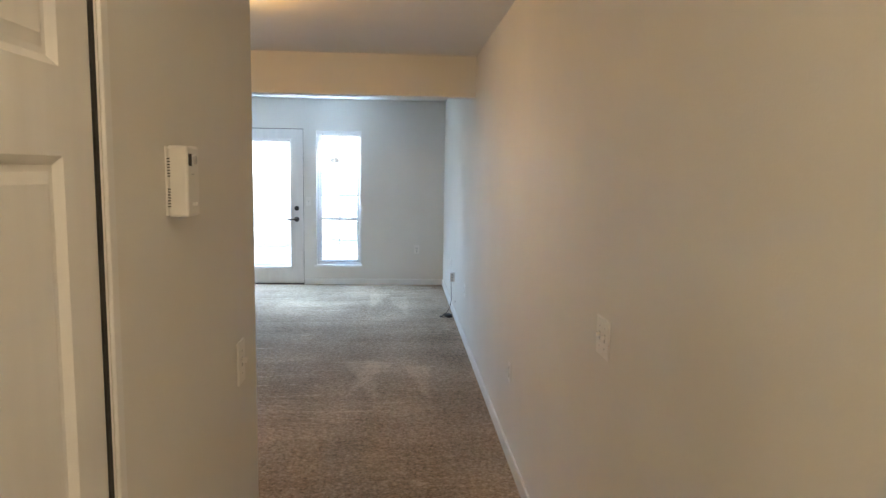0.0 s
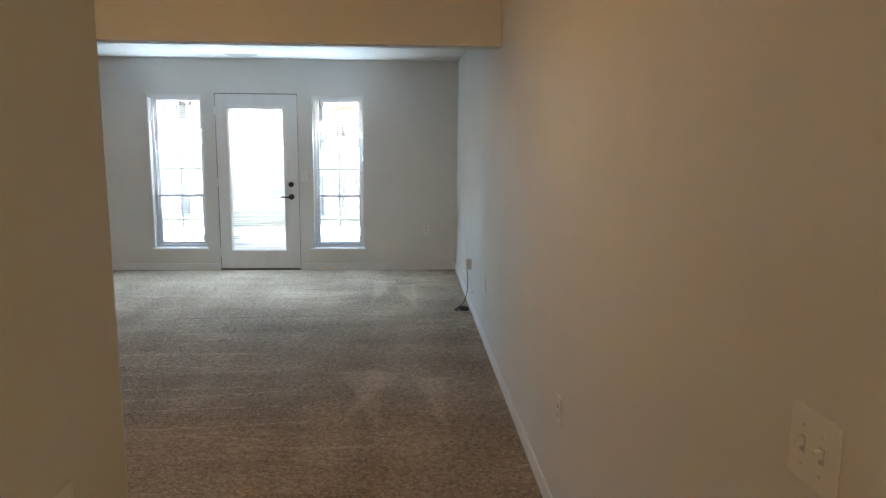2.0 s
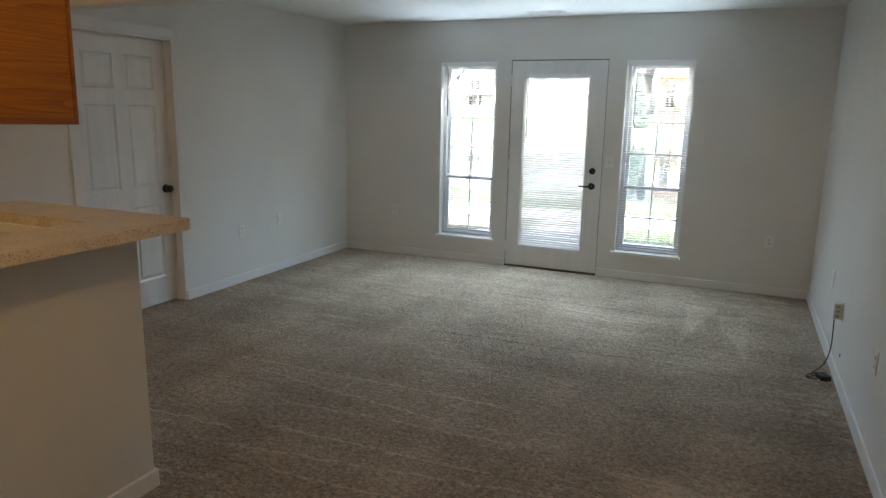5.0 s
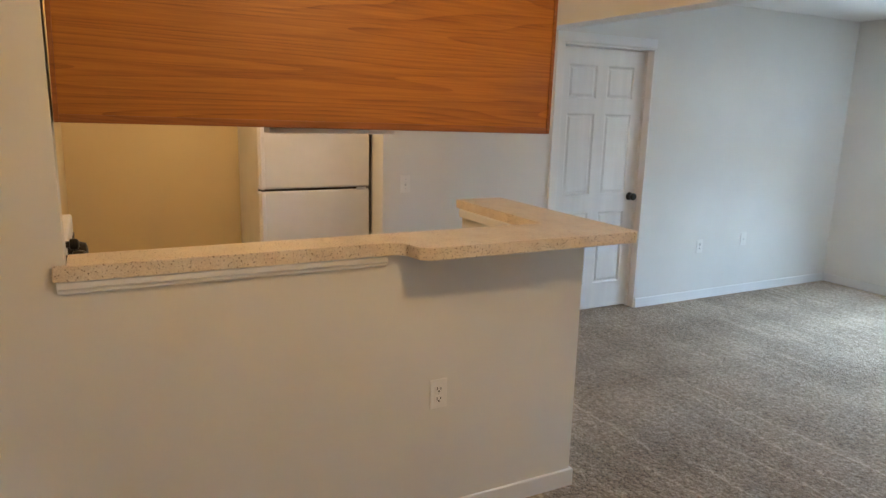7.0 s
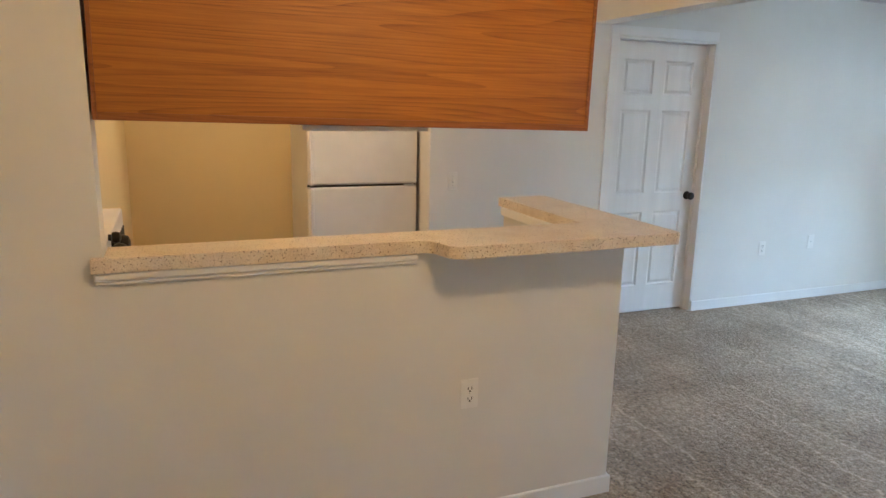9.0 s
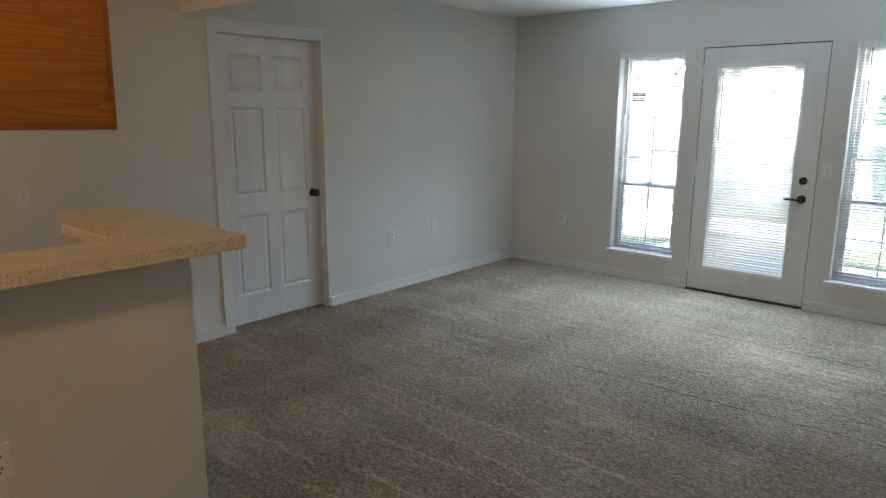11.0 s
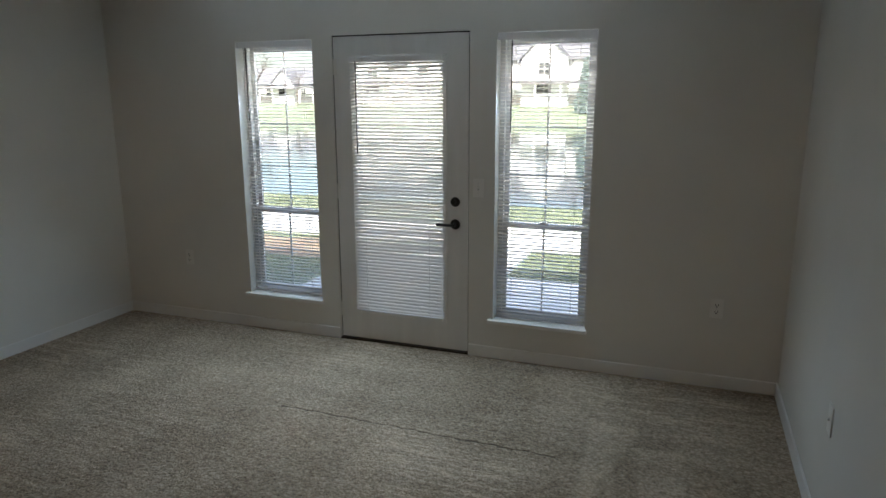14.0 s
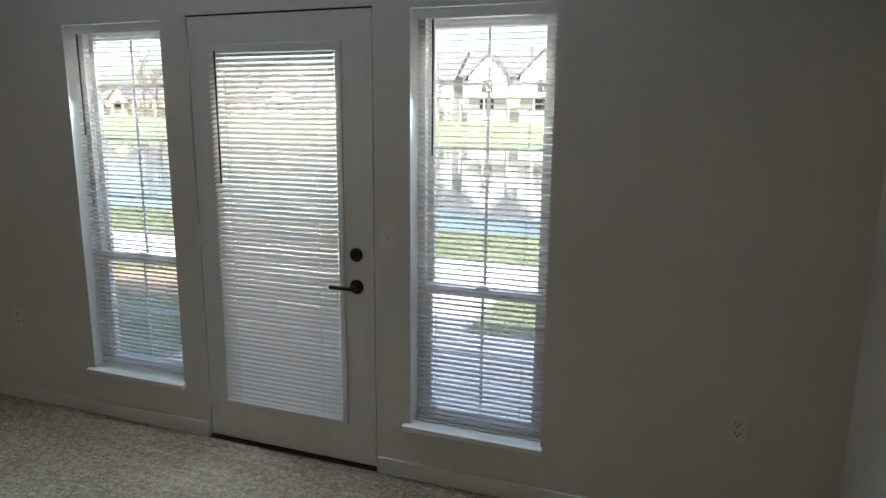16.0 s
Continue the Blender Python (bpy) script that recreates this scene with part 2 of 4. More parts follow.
def glass_material():
    m = bpy.data.materials.new("window_glass")
    m.use_nodes = True
    nt = m.node_tree
    nt.nodes.remove(nt.nodes["Principled BSDF"])
    clear, gloss = nt.nodes.new("ShaderNodeBsdfTransparent"), nt.nodes.new("ShaderNodeBsdfGlossy")
    clear.inputs[0].default_value = (0.95, 0.97, 0.96, 1)
    gloss.inputs["Roughness"].default_value = 0.01
    f, mix = nt.nodes.new("ShaderNodeLayerWeight"), nt.nodes.new("ShaderNodeMixShader")
    f.inputs[0].default_value = 0.5
    gain = math_node(nt, "MULTIPLY_ADD", math_node(nt, "POWER", f.outputs["Facing"], 4.0), 0.7, 0.035)
    link_chain(nt, (gain, mix.inputs[0]), (clear.outputs[0], mix.inputs[1]), (gloss.outputs[0], mix.inputs[2]), (mix.outputs[0], nt.nodes["Material Output"].inputs[0]))
    return m


def slat_material():
    """Thin white vinyl that lets some light through."""
    m = material("blind_vinyl", (0.8, 0.8, 0.78), 0.4)
    nt = m.node_tree
    b = nt.nodes["Principled BSDF"]
    tr, mix = nt.nodes.new("ShaderNodeBsdfTranslucent"), nt.nodes.new("ShaderNodeMixShader")
    tr.inputs[0].default_value = (0.93, 0.87, 0.78, 1)
    mix.inputs[0].default_value = 0.3
    link_chain(nt, (b.outputs[0], mix.inputs[1]), (tr.outputs[0], mix.inputs[2]), (mix.outputs[0], nt.nodes["Material Output"].inputs[0]))
    return m


def glow_material(name, colour, strength):
    m = material(name, (0.9, 0.88, 0.82), 0.3)
    b = m.node_tree.nodes["Principled BSDF"]
    b.inputs["Emission Color"].default_value, b.inputs["Emission Strength"].default_value = (*colour, 1), strength
    return m


KITCHENPAINT = textured("kitchen_paint", (0.66, 0.52, 0.27), (0.7, 0.56, 0.3), 1.3, 0.6, 0.25, 0.0015, fine=140)
WALL = textured("wall_paint", (0.7, 0.69, 0.655), (0.74, 0.73, 0.695), 1.3, 0.6, 0.25, 0.0015, fine=140)
CEIL = textured("ceiling_paint", (0.74, 0.73, 0.715), (0.79, 0.78, 0.765), 1.1, 0.8, 0.6, 0.004, fine=90)
TRIM = textured("trim_paint", (0.75, 0.75, 0.74), (0.81, 0.81, 0.8), 3, 0.35, 0.1, 0.001, fine=60)
DOORPAINT = textured("door_paint", (0.74, 0.74, 0.73), (0.8, 0.8, 0.79), 2, 0.4, 0.12, 0.0008, stretch=(6, 6, 0.6), fine=90)
CARPET = carpet_material()
OAK = oak_material("oak_veneer", (0.16, 0.045, 0.003), (0.46, 0.17, 0.012))
OAKTRIM = oak_material("oak_trim", (0.14, 0.04, 0.006), (0.33, 0.115, 0.02))
LAMINATE = laminate_material()
GLASS = glass_material()
SLAT = slat_material()
VINYL = textured("window_vinyl", (0.76, 0.77, 0.78), (0.82, 0.82, 0.83), 5, 0.4)
PLASTIC = textured("white_plastic", (0.72, 0.71, 0.68), (0.78, 0.77, 0.74), 12, 0.35)
IVORY = textured("ivory_plastic", (0.76, 0.75, 0.72), (0.81, 0.8, 0.77), 12, 0.3)
WHITE = textured("white_enamel", (0.72, 0.72, 0.73), (0.78, 0.78, 0.79), 4, 0.3, 0.2, 0.0006, fine=220)
BLACK = textured("black_metal", (0.01, 0.009, 0.008), (0.028, 0.025, 0.022), 30, 0.35, metal=0.5)
# dark rubber and plastic, also the stand-in for shade in the closet door gap
DARK = textured("dark_rubber_and_gap_shade", (0.012, 0.011, 0.01), (0.03, 0.027, 0.025), 25, 0.7)
BRONZE = textured("bronze_threshold", (0.03, 0.022, 0.016), (0.07, 0.052, 0.04), 15, 0.5, metal=0.4)
GREYPLASTIC = textured("grey_plastic", (0.42, 0.42, 0.42), (0.5, 0.5, 0.49), 12, 0.45)
METAL = textured("brushed_metal", (0.5, 0.5, 0.5), (0.62, 0.62, 0.61), 20, 0.3, metal=0.9)
GRASS = textured("grass", (0.13, 0.155, 0.09), (0.2, 0.23, 0.145), 0.9, 0.9, 0.8, 0.04, fine=35, detail=8, middle=(0.3, 0.7))
DIRT = textured("bare_soil", (0.17, 0.12, 0.08), (0.28, 0.21, 0.14), 3, 0.95, 0.6, 0.02, fine=30)
CONCRETE = textured("concrete", (0.55, 0.54, 0.52), (0.66, 0.65, 0.63), 1.5, 0.9, 0.3, 0.004, fine=60)
WATER = textured("pond_water", (0.025, 0.04, 0.045), (0.04, 0.055, 0.06), 0.1, 0.05, 0.08, 0.05, stretch=(1, 2.5, 1), fine=1.2)
SIDING = textured("pale_siding", (0.56, 0.56, 0.56), (0.65, 0.65, 0.65), 0.6, 0.7, 0.5, 0.02, stretch=(0.2, 0.2, 12), fine=1.0)
TANSIDING = textured("tan_siding", (0.44, 0.36, 0.27), (0.54, 0.45, 0.35), 0.6, 0.7, 0.5, 0.02, stretch=(0.2, 0.2, 12), fine=1.0)
STONE = textured("grey_stone", (0.24, 0.22, 0.2), (0.42, 0.39, 0.36), 2.5, 0.9, 0.6, 0.03, fine=4)
SHINGLE = textured("roof_shingle", (0.09, 0.09, 0.1), (0.16, 0.16, 0.17), 2, 0.9, 0.5, 0.02, fine=9)
DARKGLASS = textured("dark_window_glass", (0.03, 0.035, 0.04), (0.06, 0.065, 0.07), 0.5, 0.08)
BARK = textured("bark", (0.07, 0.055, 0.045), (0.15, 0.12, 0.1), 6, 0.9, 0.7, 0.02, fine=25)
NEEDLES = textured("conifer_needles", (0.1, 0.13, 0.12), (0.17, 0.21, 0.2), 2, 0.8)
AUTUMN = textured("autumn_leaves", (0.2, 0.13, 0.07), (0.33, 0.23, 0.14), 2, 0.8)
DOME = glow_material("lit_glass_dome", (1, 0.75, 0.45), 1.0)

# ---- building helpers ----
def box(bm, x0, x1, y0, y1, z0, z1, bevel=0.0, segments=2):
    m = Matrix.LocRotScale(((x0 + x1) / 2, (y0 + y1) / 2, (z0 + z1) / 2), None, (x1 - x0, y1 - y0, z1 - z0))
    made = bmesh.ops.create_cube(bm, size=1, matrix=m)["verts"]
    if bevel:
        edges = list({e for v in made for e in v.link_edges})
        bmesh.ops.bevel(bm, geom=edges, offset=bevel, segments=segments, profile=0.5, affect="EDGES")
    return made


def mesh_object(name, bm, mat, smooth=False):
    me = bpy.data.meshes.new(name)
    bm.to_mesh(me)
    bm.free()
    me.materials.append(mat)
    if smooth:
        me.shade_smooth()
        me.set_sharp_from_angle(angle=radians(40))
    return new(name, me)


def part(name, bm, mat, parent, label="", smooth=False):
    ob = mesh_object(name, bm, mat, smooth)
    ob.parent = parent
    if label:
        ob["label"] = label
    return ob


def boxes(*rows, bevel=0.0):
    bm = bmesh.new()
    for r in rows:
        box(bm, *r, bevel=bevel)
    return bm


def structure(name, bm, mat, label, category):
    return tagged(mesh_object(name, bm, mat), label, category, kind="structure")


# ---- plan ----
XE, XW, YN, CEILING = 0.835, -3.855, 8.97, 2.44
HX, DY = -0.187, 2.156          # hall's west wall, dining area's south wall
BX, BT = -1.935, 0.12          # bar wall's face and thickness
KX, KY = -4.78, 2.47           # kitchen's west and south walls
SOUTH = -1.6

floor = structure("floor", boxes((-5.2, 1.1, -1.9, 9.13, -0.2, 0)), CARPET, "beige cut-pile carpet with faint vacuum marks", "carpet")
structure("ceiling", boxes((-5.2, 1.1, -1.9, 9.13, CEILING, CEILING + 0.2)), CEIL, "white painted textured ceiling", "ceiling")
structure("wall_east", boxes((XE, XE + 0.15, SOUTH, 9.13, 0, CEILING)), WALL, "plain white painted wall", "wall")
W1, W2, DR = (-2.705, -2.105), (-0.85, -0.262), (-1.958, -1.018)
ZB, ZT, DT = 0.255, 2.035, 2.052
structure("wall_north", boxes(
    (-5.2, W1[0], YN, 9.13, 0, CEILING), (W1[0], W1[1], YN, 9.13, 0, ZB), (W1[0], W1[1], YN, 9.13, ZT, CEILING),
    (W1[1], DR[0], YN, 9.13, 0, CEILING), (DR[0], DR[1], YN, 9.13, DT, CEILING),
    (DR[1], W2[0], YN, 9.13, 0, CEILING), (W2[0], W2[1], YN, 9.13, 0, ZB), (W2[0], W2[1], YN, 9.13, ZT, CEILING),
    (W2[1], XE, YN, 9.13, 0, CEILING)), WALL, "white painted wall with two narrow windows and a patio door", "wall")
BD = (5.65, 6.515)
structure("wall_west", boxes(
    (XW - 0.13, XW, 4.28, BD[0], 0, CEILING), (XW - 0.13, XW, BD[0], BD[1], 2.05, CEILING),
    (XW - 0.13, XW, BD[1], YN, 0, CEILING), (KX, XW - 0.13, 4.28, 4.4, 0, CEILING)), WALL, "white painted wall beside the bedroom door", "wall")
structure("wall_kitchen", boxes((KX - 0.12, KX, KY - 0.12, 4.4, 0, CEILING), (KX, BX - BT, KY - 0.12, KY, 0, CEILING)), KITCHENPAINT, "creamy yellow painted kitchen wall", "wall")
structure("wall_dining", boxes((BX, -1.0, DY - 0.12, DY, 0, CEILING), (-1.0, HX - 0.12, 1.88, 2.0, 0, CEILING), (-1.12, -1.0, 1.88, DY - 0.12, 0, CEILING)), WALL, "white painted dining area wall", "wall")
HD = (0.18, 1.022)
structure("wall_hall", boxes((HX - 0.12, HX, HD[1], 2.0, 0, CEILING), (HX - 0.12, HX, *HD, 2.05, CEILING), (HX - 0.12, HX, SOUTH, HD[0], 0, CEILING)), WALL, "white painted hall wall", "wall")
structure("wall_south", boxes((HX - 0.12, XE, SOUTH - 0.12, SOUTH, 0, CEILING)), WALL, "white painted wall at the hall's end", "wall")
structure("wall_bar", boxes((BX - BT, BX, 2.56, 4.368, 0, 1.082)), WALL, "white half-height wall under the breakfast bar", "wall")
structure("wall_bar_end", boxes((BX - BT, BX, DY - 0.12, 2.56, 0, CEILING)), WALL, "white full-height wall end beside the bar", "wall")
structure("wall_bar_soffit", boxes((BX - BT, BX, 2.56, 4.368, 2.205, CEILING)), WALL, "white painted soffit over the hanging cabinet", "wall")
structure("wall_bar_return", boxes((-2.76, BX - BT, 4.263, 4.368, 0, 1.082)), WALL, "short white half-height return wall", "wall")
structure("beam", boxes((XW, XE, 5.42, 5.57, 2.122, CEILING)), WALL, "white painted ceiling beam across the room", "beam")
structure("bedroom_backing", boxes((-5.2, -5.1, 4.4, 9.13, 0, CEILING)), WALL, "plain white wall", "wall")
structure("closet_backing", boxes((-1.0, -0.9, 0.1, 1.3, 0, CEILING)), WALL, "plain white wall", "wall")

# ---- helpers for things ----
def thing(name, m, label, category, group="", kind=""):
    ob = new(name)
    ob.matrix_world = m
    ob.empty_display_size = 0.1
    return tagged(ob, label, category, group, kind)


def lathe(profile, m=None, steps=24):
    """A turned shape about z from (radius, height) pairs."""
    bm = bmesh.new()
    rings = []
    for r, h in profile:
        rings.append([bm.verts.new((r * math.cos(2 * math.pi * i / steps), r * math.sin(2 * math.pi * i / steps), h)) for i in range(steps)])
    for a, b in zip(rings, rings[1:]):
        for i in range(steps):
            bm.faces.new((a[i], a[(i + 1) % steps], b[(i + 1) % steps], b[i]))
    bm.faces.new(rings[0][::-1])
    bm.faces.new(rings[-1])
    bmesh.ops.remove_doubles(bm, verts=bm.verts, dist=1e-5)
    bmesh.ops.recalc_face_normals(bm, faces=bm.faces)
    if m is not None:
        bm.transform(m)
    return bm


def prism(outline, z0, z1, bevel=0.0):
    """An upright prism over an outline of (x, y)."""
    bm = bmesh.new()
    f = bm.faces.new([bm.verts.new((x, y, z0)) for x, y in outline])
    top = bmesh.ops.extrude_face_region(bm, geom=[f])["geom"]
    bmesh.ops.translate(bm, vec=(0, 0, z1 - z0), verts=[v for v in top if isinstance(v, bmesh.types.BMVert)])
    bmesh.ops.recalc_face_normals(bm, faces=bm.faces)
    if bevel:
        edges = [e for e in bm.edges if abs(e.verts[0].co.z - e.verts[1].co.z) < 1e-6]
        bmesh.ops.bevel(bm, geom=edges, offset=bevel, segments=2, profile=0.5, affect="EDGES")
    return bm


def tube(points, radius, name, mat):
    cu = bpy.data.curves.new(name, "CURVE")
    cu.dimensions, cu.bevel_depth, cu.bevel_resolution, cu.resolution_u = "3D", radius, 3, 8
    sp = cu.splines.new("NURBS")
    sp.points.add(len(points) - 1)
    for p, co in zip(sp.points, points):
        p.co = (*co, 1)
    sp.use_endpoint_u, sp.order_u = True, 4
    cu.materials.append(mat)
    tmp = bpy.data.objects.new(name, cu)
    me = bpy.data.meshes.new_from_object(tmp)
    bpy.data.objects.remove(tmp)
    me.materials.clear()
    me.materials.append(mat)
    return new(name, me)


TO_ROOM = Matrix.Rotation(radians(90), 4, "X")   # turns z to -y, towards a room south of the wall

# ---- baseboards ----
def baseboard(x0, x1, y0, y1):
    """A low board with an eased upper edge."""
    bm = boxes((x0, x1, y0, y1, 0, 0.078))
    top = [e for e in bm.edges if all(v.co.z > 0.07 for v in e.verts)]
    bmesh.ops.bevel(bm, geom=top, offset=0.006, segments=2, profile=0.5, affect="EDGES")
    return structure("baseboard", bm, TRIM, "white painted wooden baseboard along the carpet", "baseboard")


BB = 0.013
for r in ((XE - BB, XE, SOUTH, YN), (XW, DR[0] - 0.006, YN - BB, YN), (DR[1] + 0.006, XE - BB, YN - BB, YN), (XW, XW + BB, 4.28, 5.578), (XW, XW + BB, BD[1], YN - BB),
          (BX, BX + BB, DY, 4.368 + BB), (-2.76, BX, 4.368, 4.368 + BB), (HX, HX + BB, HD[1] + 0.03, 2.0 + BB), (HX, HX + BB, SOUTH, HD[0] - 0.03), (BX + BB, -1.0, DY, DY + BB)):
    baseboard(*r)

# ---- windows ----
def window(name, x0, x1, label):
    """Single-hung vinyl window with grilles; its sill stands into the room."""
    w, h, rail = x1 - x0, ZT - ZB, 0.872 - ZB
    win = thing(name, pose(x0, YN, ZB), label, "window", kind="structure")
    fr = 0.032
    part("window_frame", boxes((0, fr, 0.085, 0.15, 0, h), (w - fr, w, 0.085, 0.15, 0, h), (fr, w - fr, 0.085, 0.15, h - fr, h), (fr, w - fr, 0.085, 0.15, 0, fr)), VINYL, win)
    part("window_sill", boxes((-0.032, w + 0.012, -0.034, 0.0, -0.016, 0.008), (0, w, 0.0, 0.085, -0.0, 0.008), bevel=0.003), TRIM, win, "white painted window sill")
    sashes = (("upper_sash", rail - 0.018, h - fr, 0.118, 0.142, (1.187, 1.484, 1.747)), ("lower_sash", fr, rail + 0.018, 0.092, 0.116, (0.586,)))
    for nm, z0, z1, y0, y1, bars in sashes:
        s = 0.03
        sash = part(nm, boxes((fr, fr + s, y0, y1, z0, z1), (w - fr - s, w - fr, y0, y1, z0, z1), (fr + s, w - fr - s, y0, y1, z0, z0 + 0.034), (fr + s, w - fr - s, y0, y1, z1 - 0.034, z1), bevel=0.003), VINYL, win)
        xs = [fr + s, w / 2, w - fr - s]
        zs = [z0 + 0.034] + [b - ZB for b in bars] + [z1 - 0.034]
        ym = (y0 + y1) / 2
        part("grille", boxes((w / 2 - 0.006, w / 2 + 0.006, ym - 0.005, ym + 0.003, zs[0], zs[-1])), VINYL, sash)
        for b in zs[1:-1]:
            part("grille", boxes((xs[0], w / 2 - 0.006, ym - 0.005, ym + 0.003, b - 0.006, b + 0.006), (w / 2 + 0.006, xs[2], ym - 0.005, ym + 0.003, b - 0.006, b + 0.006)), VINYL, sash)
        for i in range(2):
            for a, b in zip(zs, zs[1:]):
                p = part("pane", boxes((xs[i], xs[i + 1], ym + 0.004, ym + 0.007, a, b)), GLASS, sash, "clear glass pane")
                p.visible_shadow = False
    part("sash_lock", boxes((w / 2 - 0.03, w / 2 + 0.03, 0.086, 0.112, rail + 0.018, rail + 0.026), (w / 2 - 0.012, w / 2 + 0.012, 0.084, 0.1, rail + 0.026, rail + 0.036), bevel=0.002), VINYL, win)
    return win


window("window_1", *W1, "narrow white single-hung window with grilles and a sill")
window("window_2", *W2, "narrow white single-hung window with grilles beside the patio door")


def slat_mesh(width, depth, tilt):
    """One crowned slat; tilt lifts its outer edge."""
    bm = bmesh.new()
    rows = []
    for i in range(5):
        u = i / 4 - 0.5
        y, z = u * depth, 0.0022 * (1 - 4 * u * u)
        a = radians(tilt)
        rows.append((y * math.cos(a) - z * math.sin(a), y * math.sin(a) + z * math.cos(a)))
    lo = [[bm.verts.new((x, y, z)) for y, z in rows] for x in (0, width)]
    hi = [[bm.verts.new((x, y, z + 0.0012)) for y, z in rows] for x in (0, width)]
    for i in range(4):
        bm.faces.new((lo[0][i], lo[0][i + 1], lo[1][i + 1], lo[1][i]))
        bm.faces.new((hi[0][i], hi[1][i], hi[1][i + 1], hi[0][i + 1]))
    for k in (0, 4):
        bm.faces.new((lo[0][k], lo[1][k], hi[1][k], hi[0][k]))
    bmesh.ops.recalc_face_normals(bm, faces=bm.faces)
    me = bpy.data.meshes.new("slat")
    bm.to_mesh(me)
    bm.free()
    me.materials.append(SLAT)
    return me


def blind(m, width, height, rail_z, tilt, label, wand_x, wand_len, pitch=0.0222, valance=True):
    """A mini blind hung from its headrail; z runs up from the base."""
    bl = thing("window_blind", m, label, "blind", group="mini blinds at the windows and door")
    part("headrail", boxes((-0.003, width + 0.003, -0.018, 0.016, height - 0.036, height - 0.002), bevel=0.002), VINYL, bl, "white metal headrail")
    if valance:
        part("valance", boxes((-0.009, width + 0.009, -0.049, -0.046, height - 0.044, height - 0.003), bevel=0.001), VINYL, bl, "thin white valance strip")
    part("bottom_rail", boxes((0, width, -0.013, 0.013, rail_z, rail_z + 0.012), bevel=0.003), VINYL, bl)
    me = slat_mesh(width, 0.0255, tilt)
    z = rail_z + 0.022
    rng = random.Random(5)
    while z < height - 0.037:
        s = new("slat", me)
        s.parent = bl
        s.location = (rng.uniform(-0.001, 0.001), 0, z)
        s.rotation_euler = (radians(rng.uniform(-2.5, 2.5)), radians(rng.uniform(-0.12, 0.12)), 0)
        z += pitch
    for x in (0.09, width - 0.09):
        part("ladder_cord", boxes((x - 0.0008, x + 0.0008, -0.0142, -0.013, rail_z, height - 0.036), (x - 0.0008, x + 0.0008, 0.013, 0.0142, rail_z, height - 0.036)), SLAT, bl)
    if wand_len:
        part("tilt_wand", lathe([(0.004, 0), (0.004, wand_len)], Matrix.Translation((wand_x, -0.026, height - 0.03 - wand_len)), 8), DARK, bl, "thin dark tilt wand")
    return bl


blind(pose(W1[0] + 0.012, YN + 0.052, ZB), W1[1] - W1[0] - 0.024, ZT - ZB, 0.03, 4, "white mini blind with open slats over a narrow window", 0.05, 0.5)
blind(pose(W2[0] + 0.012, YN + 0.052, ZB), W2[1] - W2[0] - 0.024, ZT - ZB, 0.012, 4, "white mini blind with open slats lowered to the sill", 0.075, 0.55)

# ---- patio door ----
def patio_door():
    x0, x1 = DR[0] + 0.007, DR[1] - 0.007
    w, h = x1 - x0, DT - 0.024
    d = thing("door_1", pose(x0, YN + 0.006, 0.016), "white patio door with a full glass lite and black hardware", "door", kind="structure")
    a, b, c, e = 0.148, w - 0.162, 0.205, 1.885
    part("slab", boxes((0, a, 0, 0.044, 0, h), (b, w, 0, 0.044, 0, h), (a, b, 0, 0.044, 0, c), (a, b, 0, 0.044, e, h)), DOORPAINT, d, "white painted door slab")
    t = 0.022
    part("lite_frame", boxes((a - t, a + 0.008, -0.01, 0.0, c - t, e + t), (b - 0.008, b + t, -0.01, 0.0, c - t, e + t), (a + 0.008, b - 0.008, -0.01, 0.0, c - t, c + 0.008), (a + 0.008, b - 0.008, -0.01, 0.0, e - 0.008, e + t), bevel=0.003), DOORPAINT, d, "raised white frame round the glass")
    p = part("pane", boxes((a, b, 0.02, 0.024, c, e)), GLASS, d, "large clear glass pane")
    p.visible_shadow = False
    for z in (0.2, 1.03, 1.84):
        hg = part("hinge", lathe([(0.0075, 0), (0.0075, 0.1)], Matrix.Translation((-0.006, -0.006, z - 0.05)), 12), PLASTIC, d, "white painted hinge")
        part("hinge_leaf", boxes((0.0, 0.02, -0.0025, 0.0, z - 0.05, z + 0.05)), PLASTIC, hg)
    kx = w - 0.085
    bolt = part("deadbolt", lathe([(0.031, 0), (0.031, 0.006), (0.026, 0.012), (0.012, 0.013), (0.012, 0.016)], Matrix.Translation((kx, 0, 0.998)) @ TO_ROOM), BLACK, d, "round black deadbolt")
    part("thumb_turn", boxes((kx - 0.006, kx + 0.006, -0.03, -0.016, 0.982, 1.014), bevel=0.003), BLACK, bolt)
    rose = part("lever_rose", lathe([(0.033, 0), (0.033, 0.006), (0.028, 0.012), (0.013, 0.016), (0.011, 0.045)], Matrix.Translation((kx, 0, 0.853)) @ TO_ROOM), BLACK, d, "black door lever")
    part("lever_handle", boxes((kx - 0.115, kx + 0.012, -0.056, -0.042, 0.843, 0.861), bevel=0.006), BLACK, rose)
    part("bottom_sweep", boxes((0, w, 0.004, 0.04, -0.01, 0.0)), DARK, d, "dark rubber sweep")
    return d


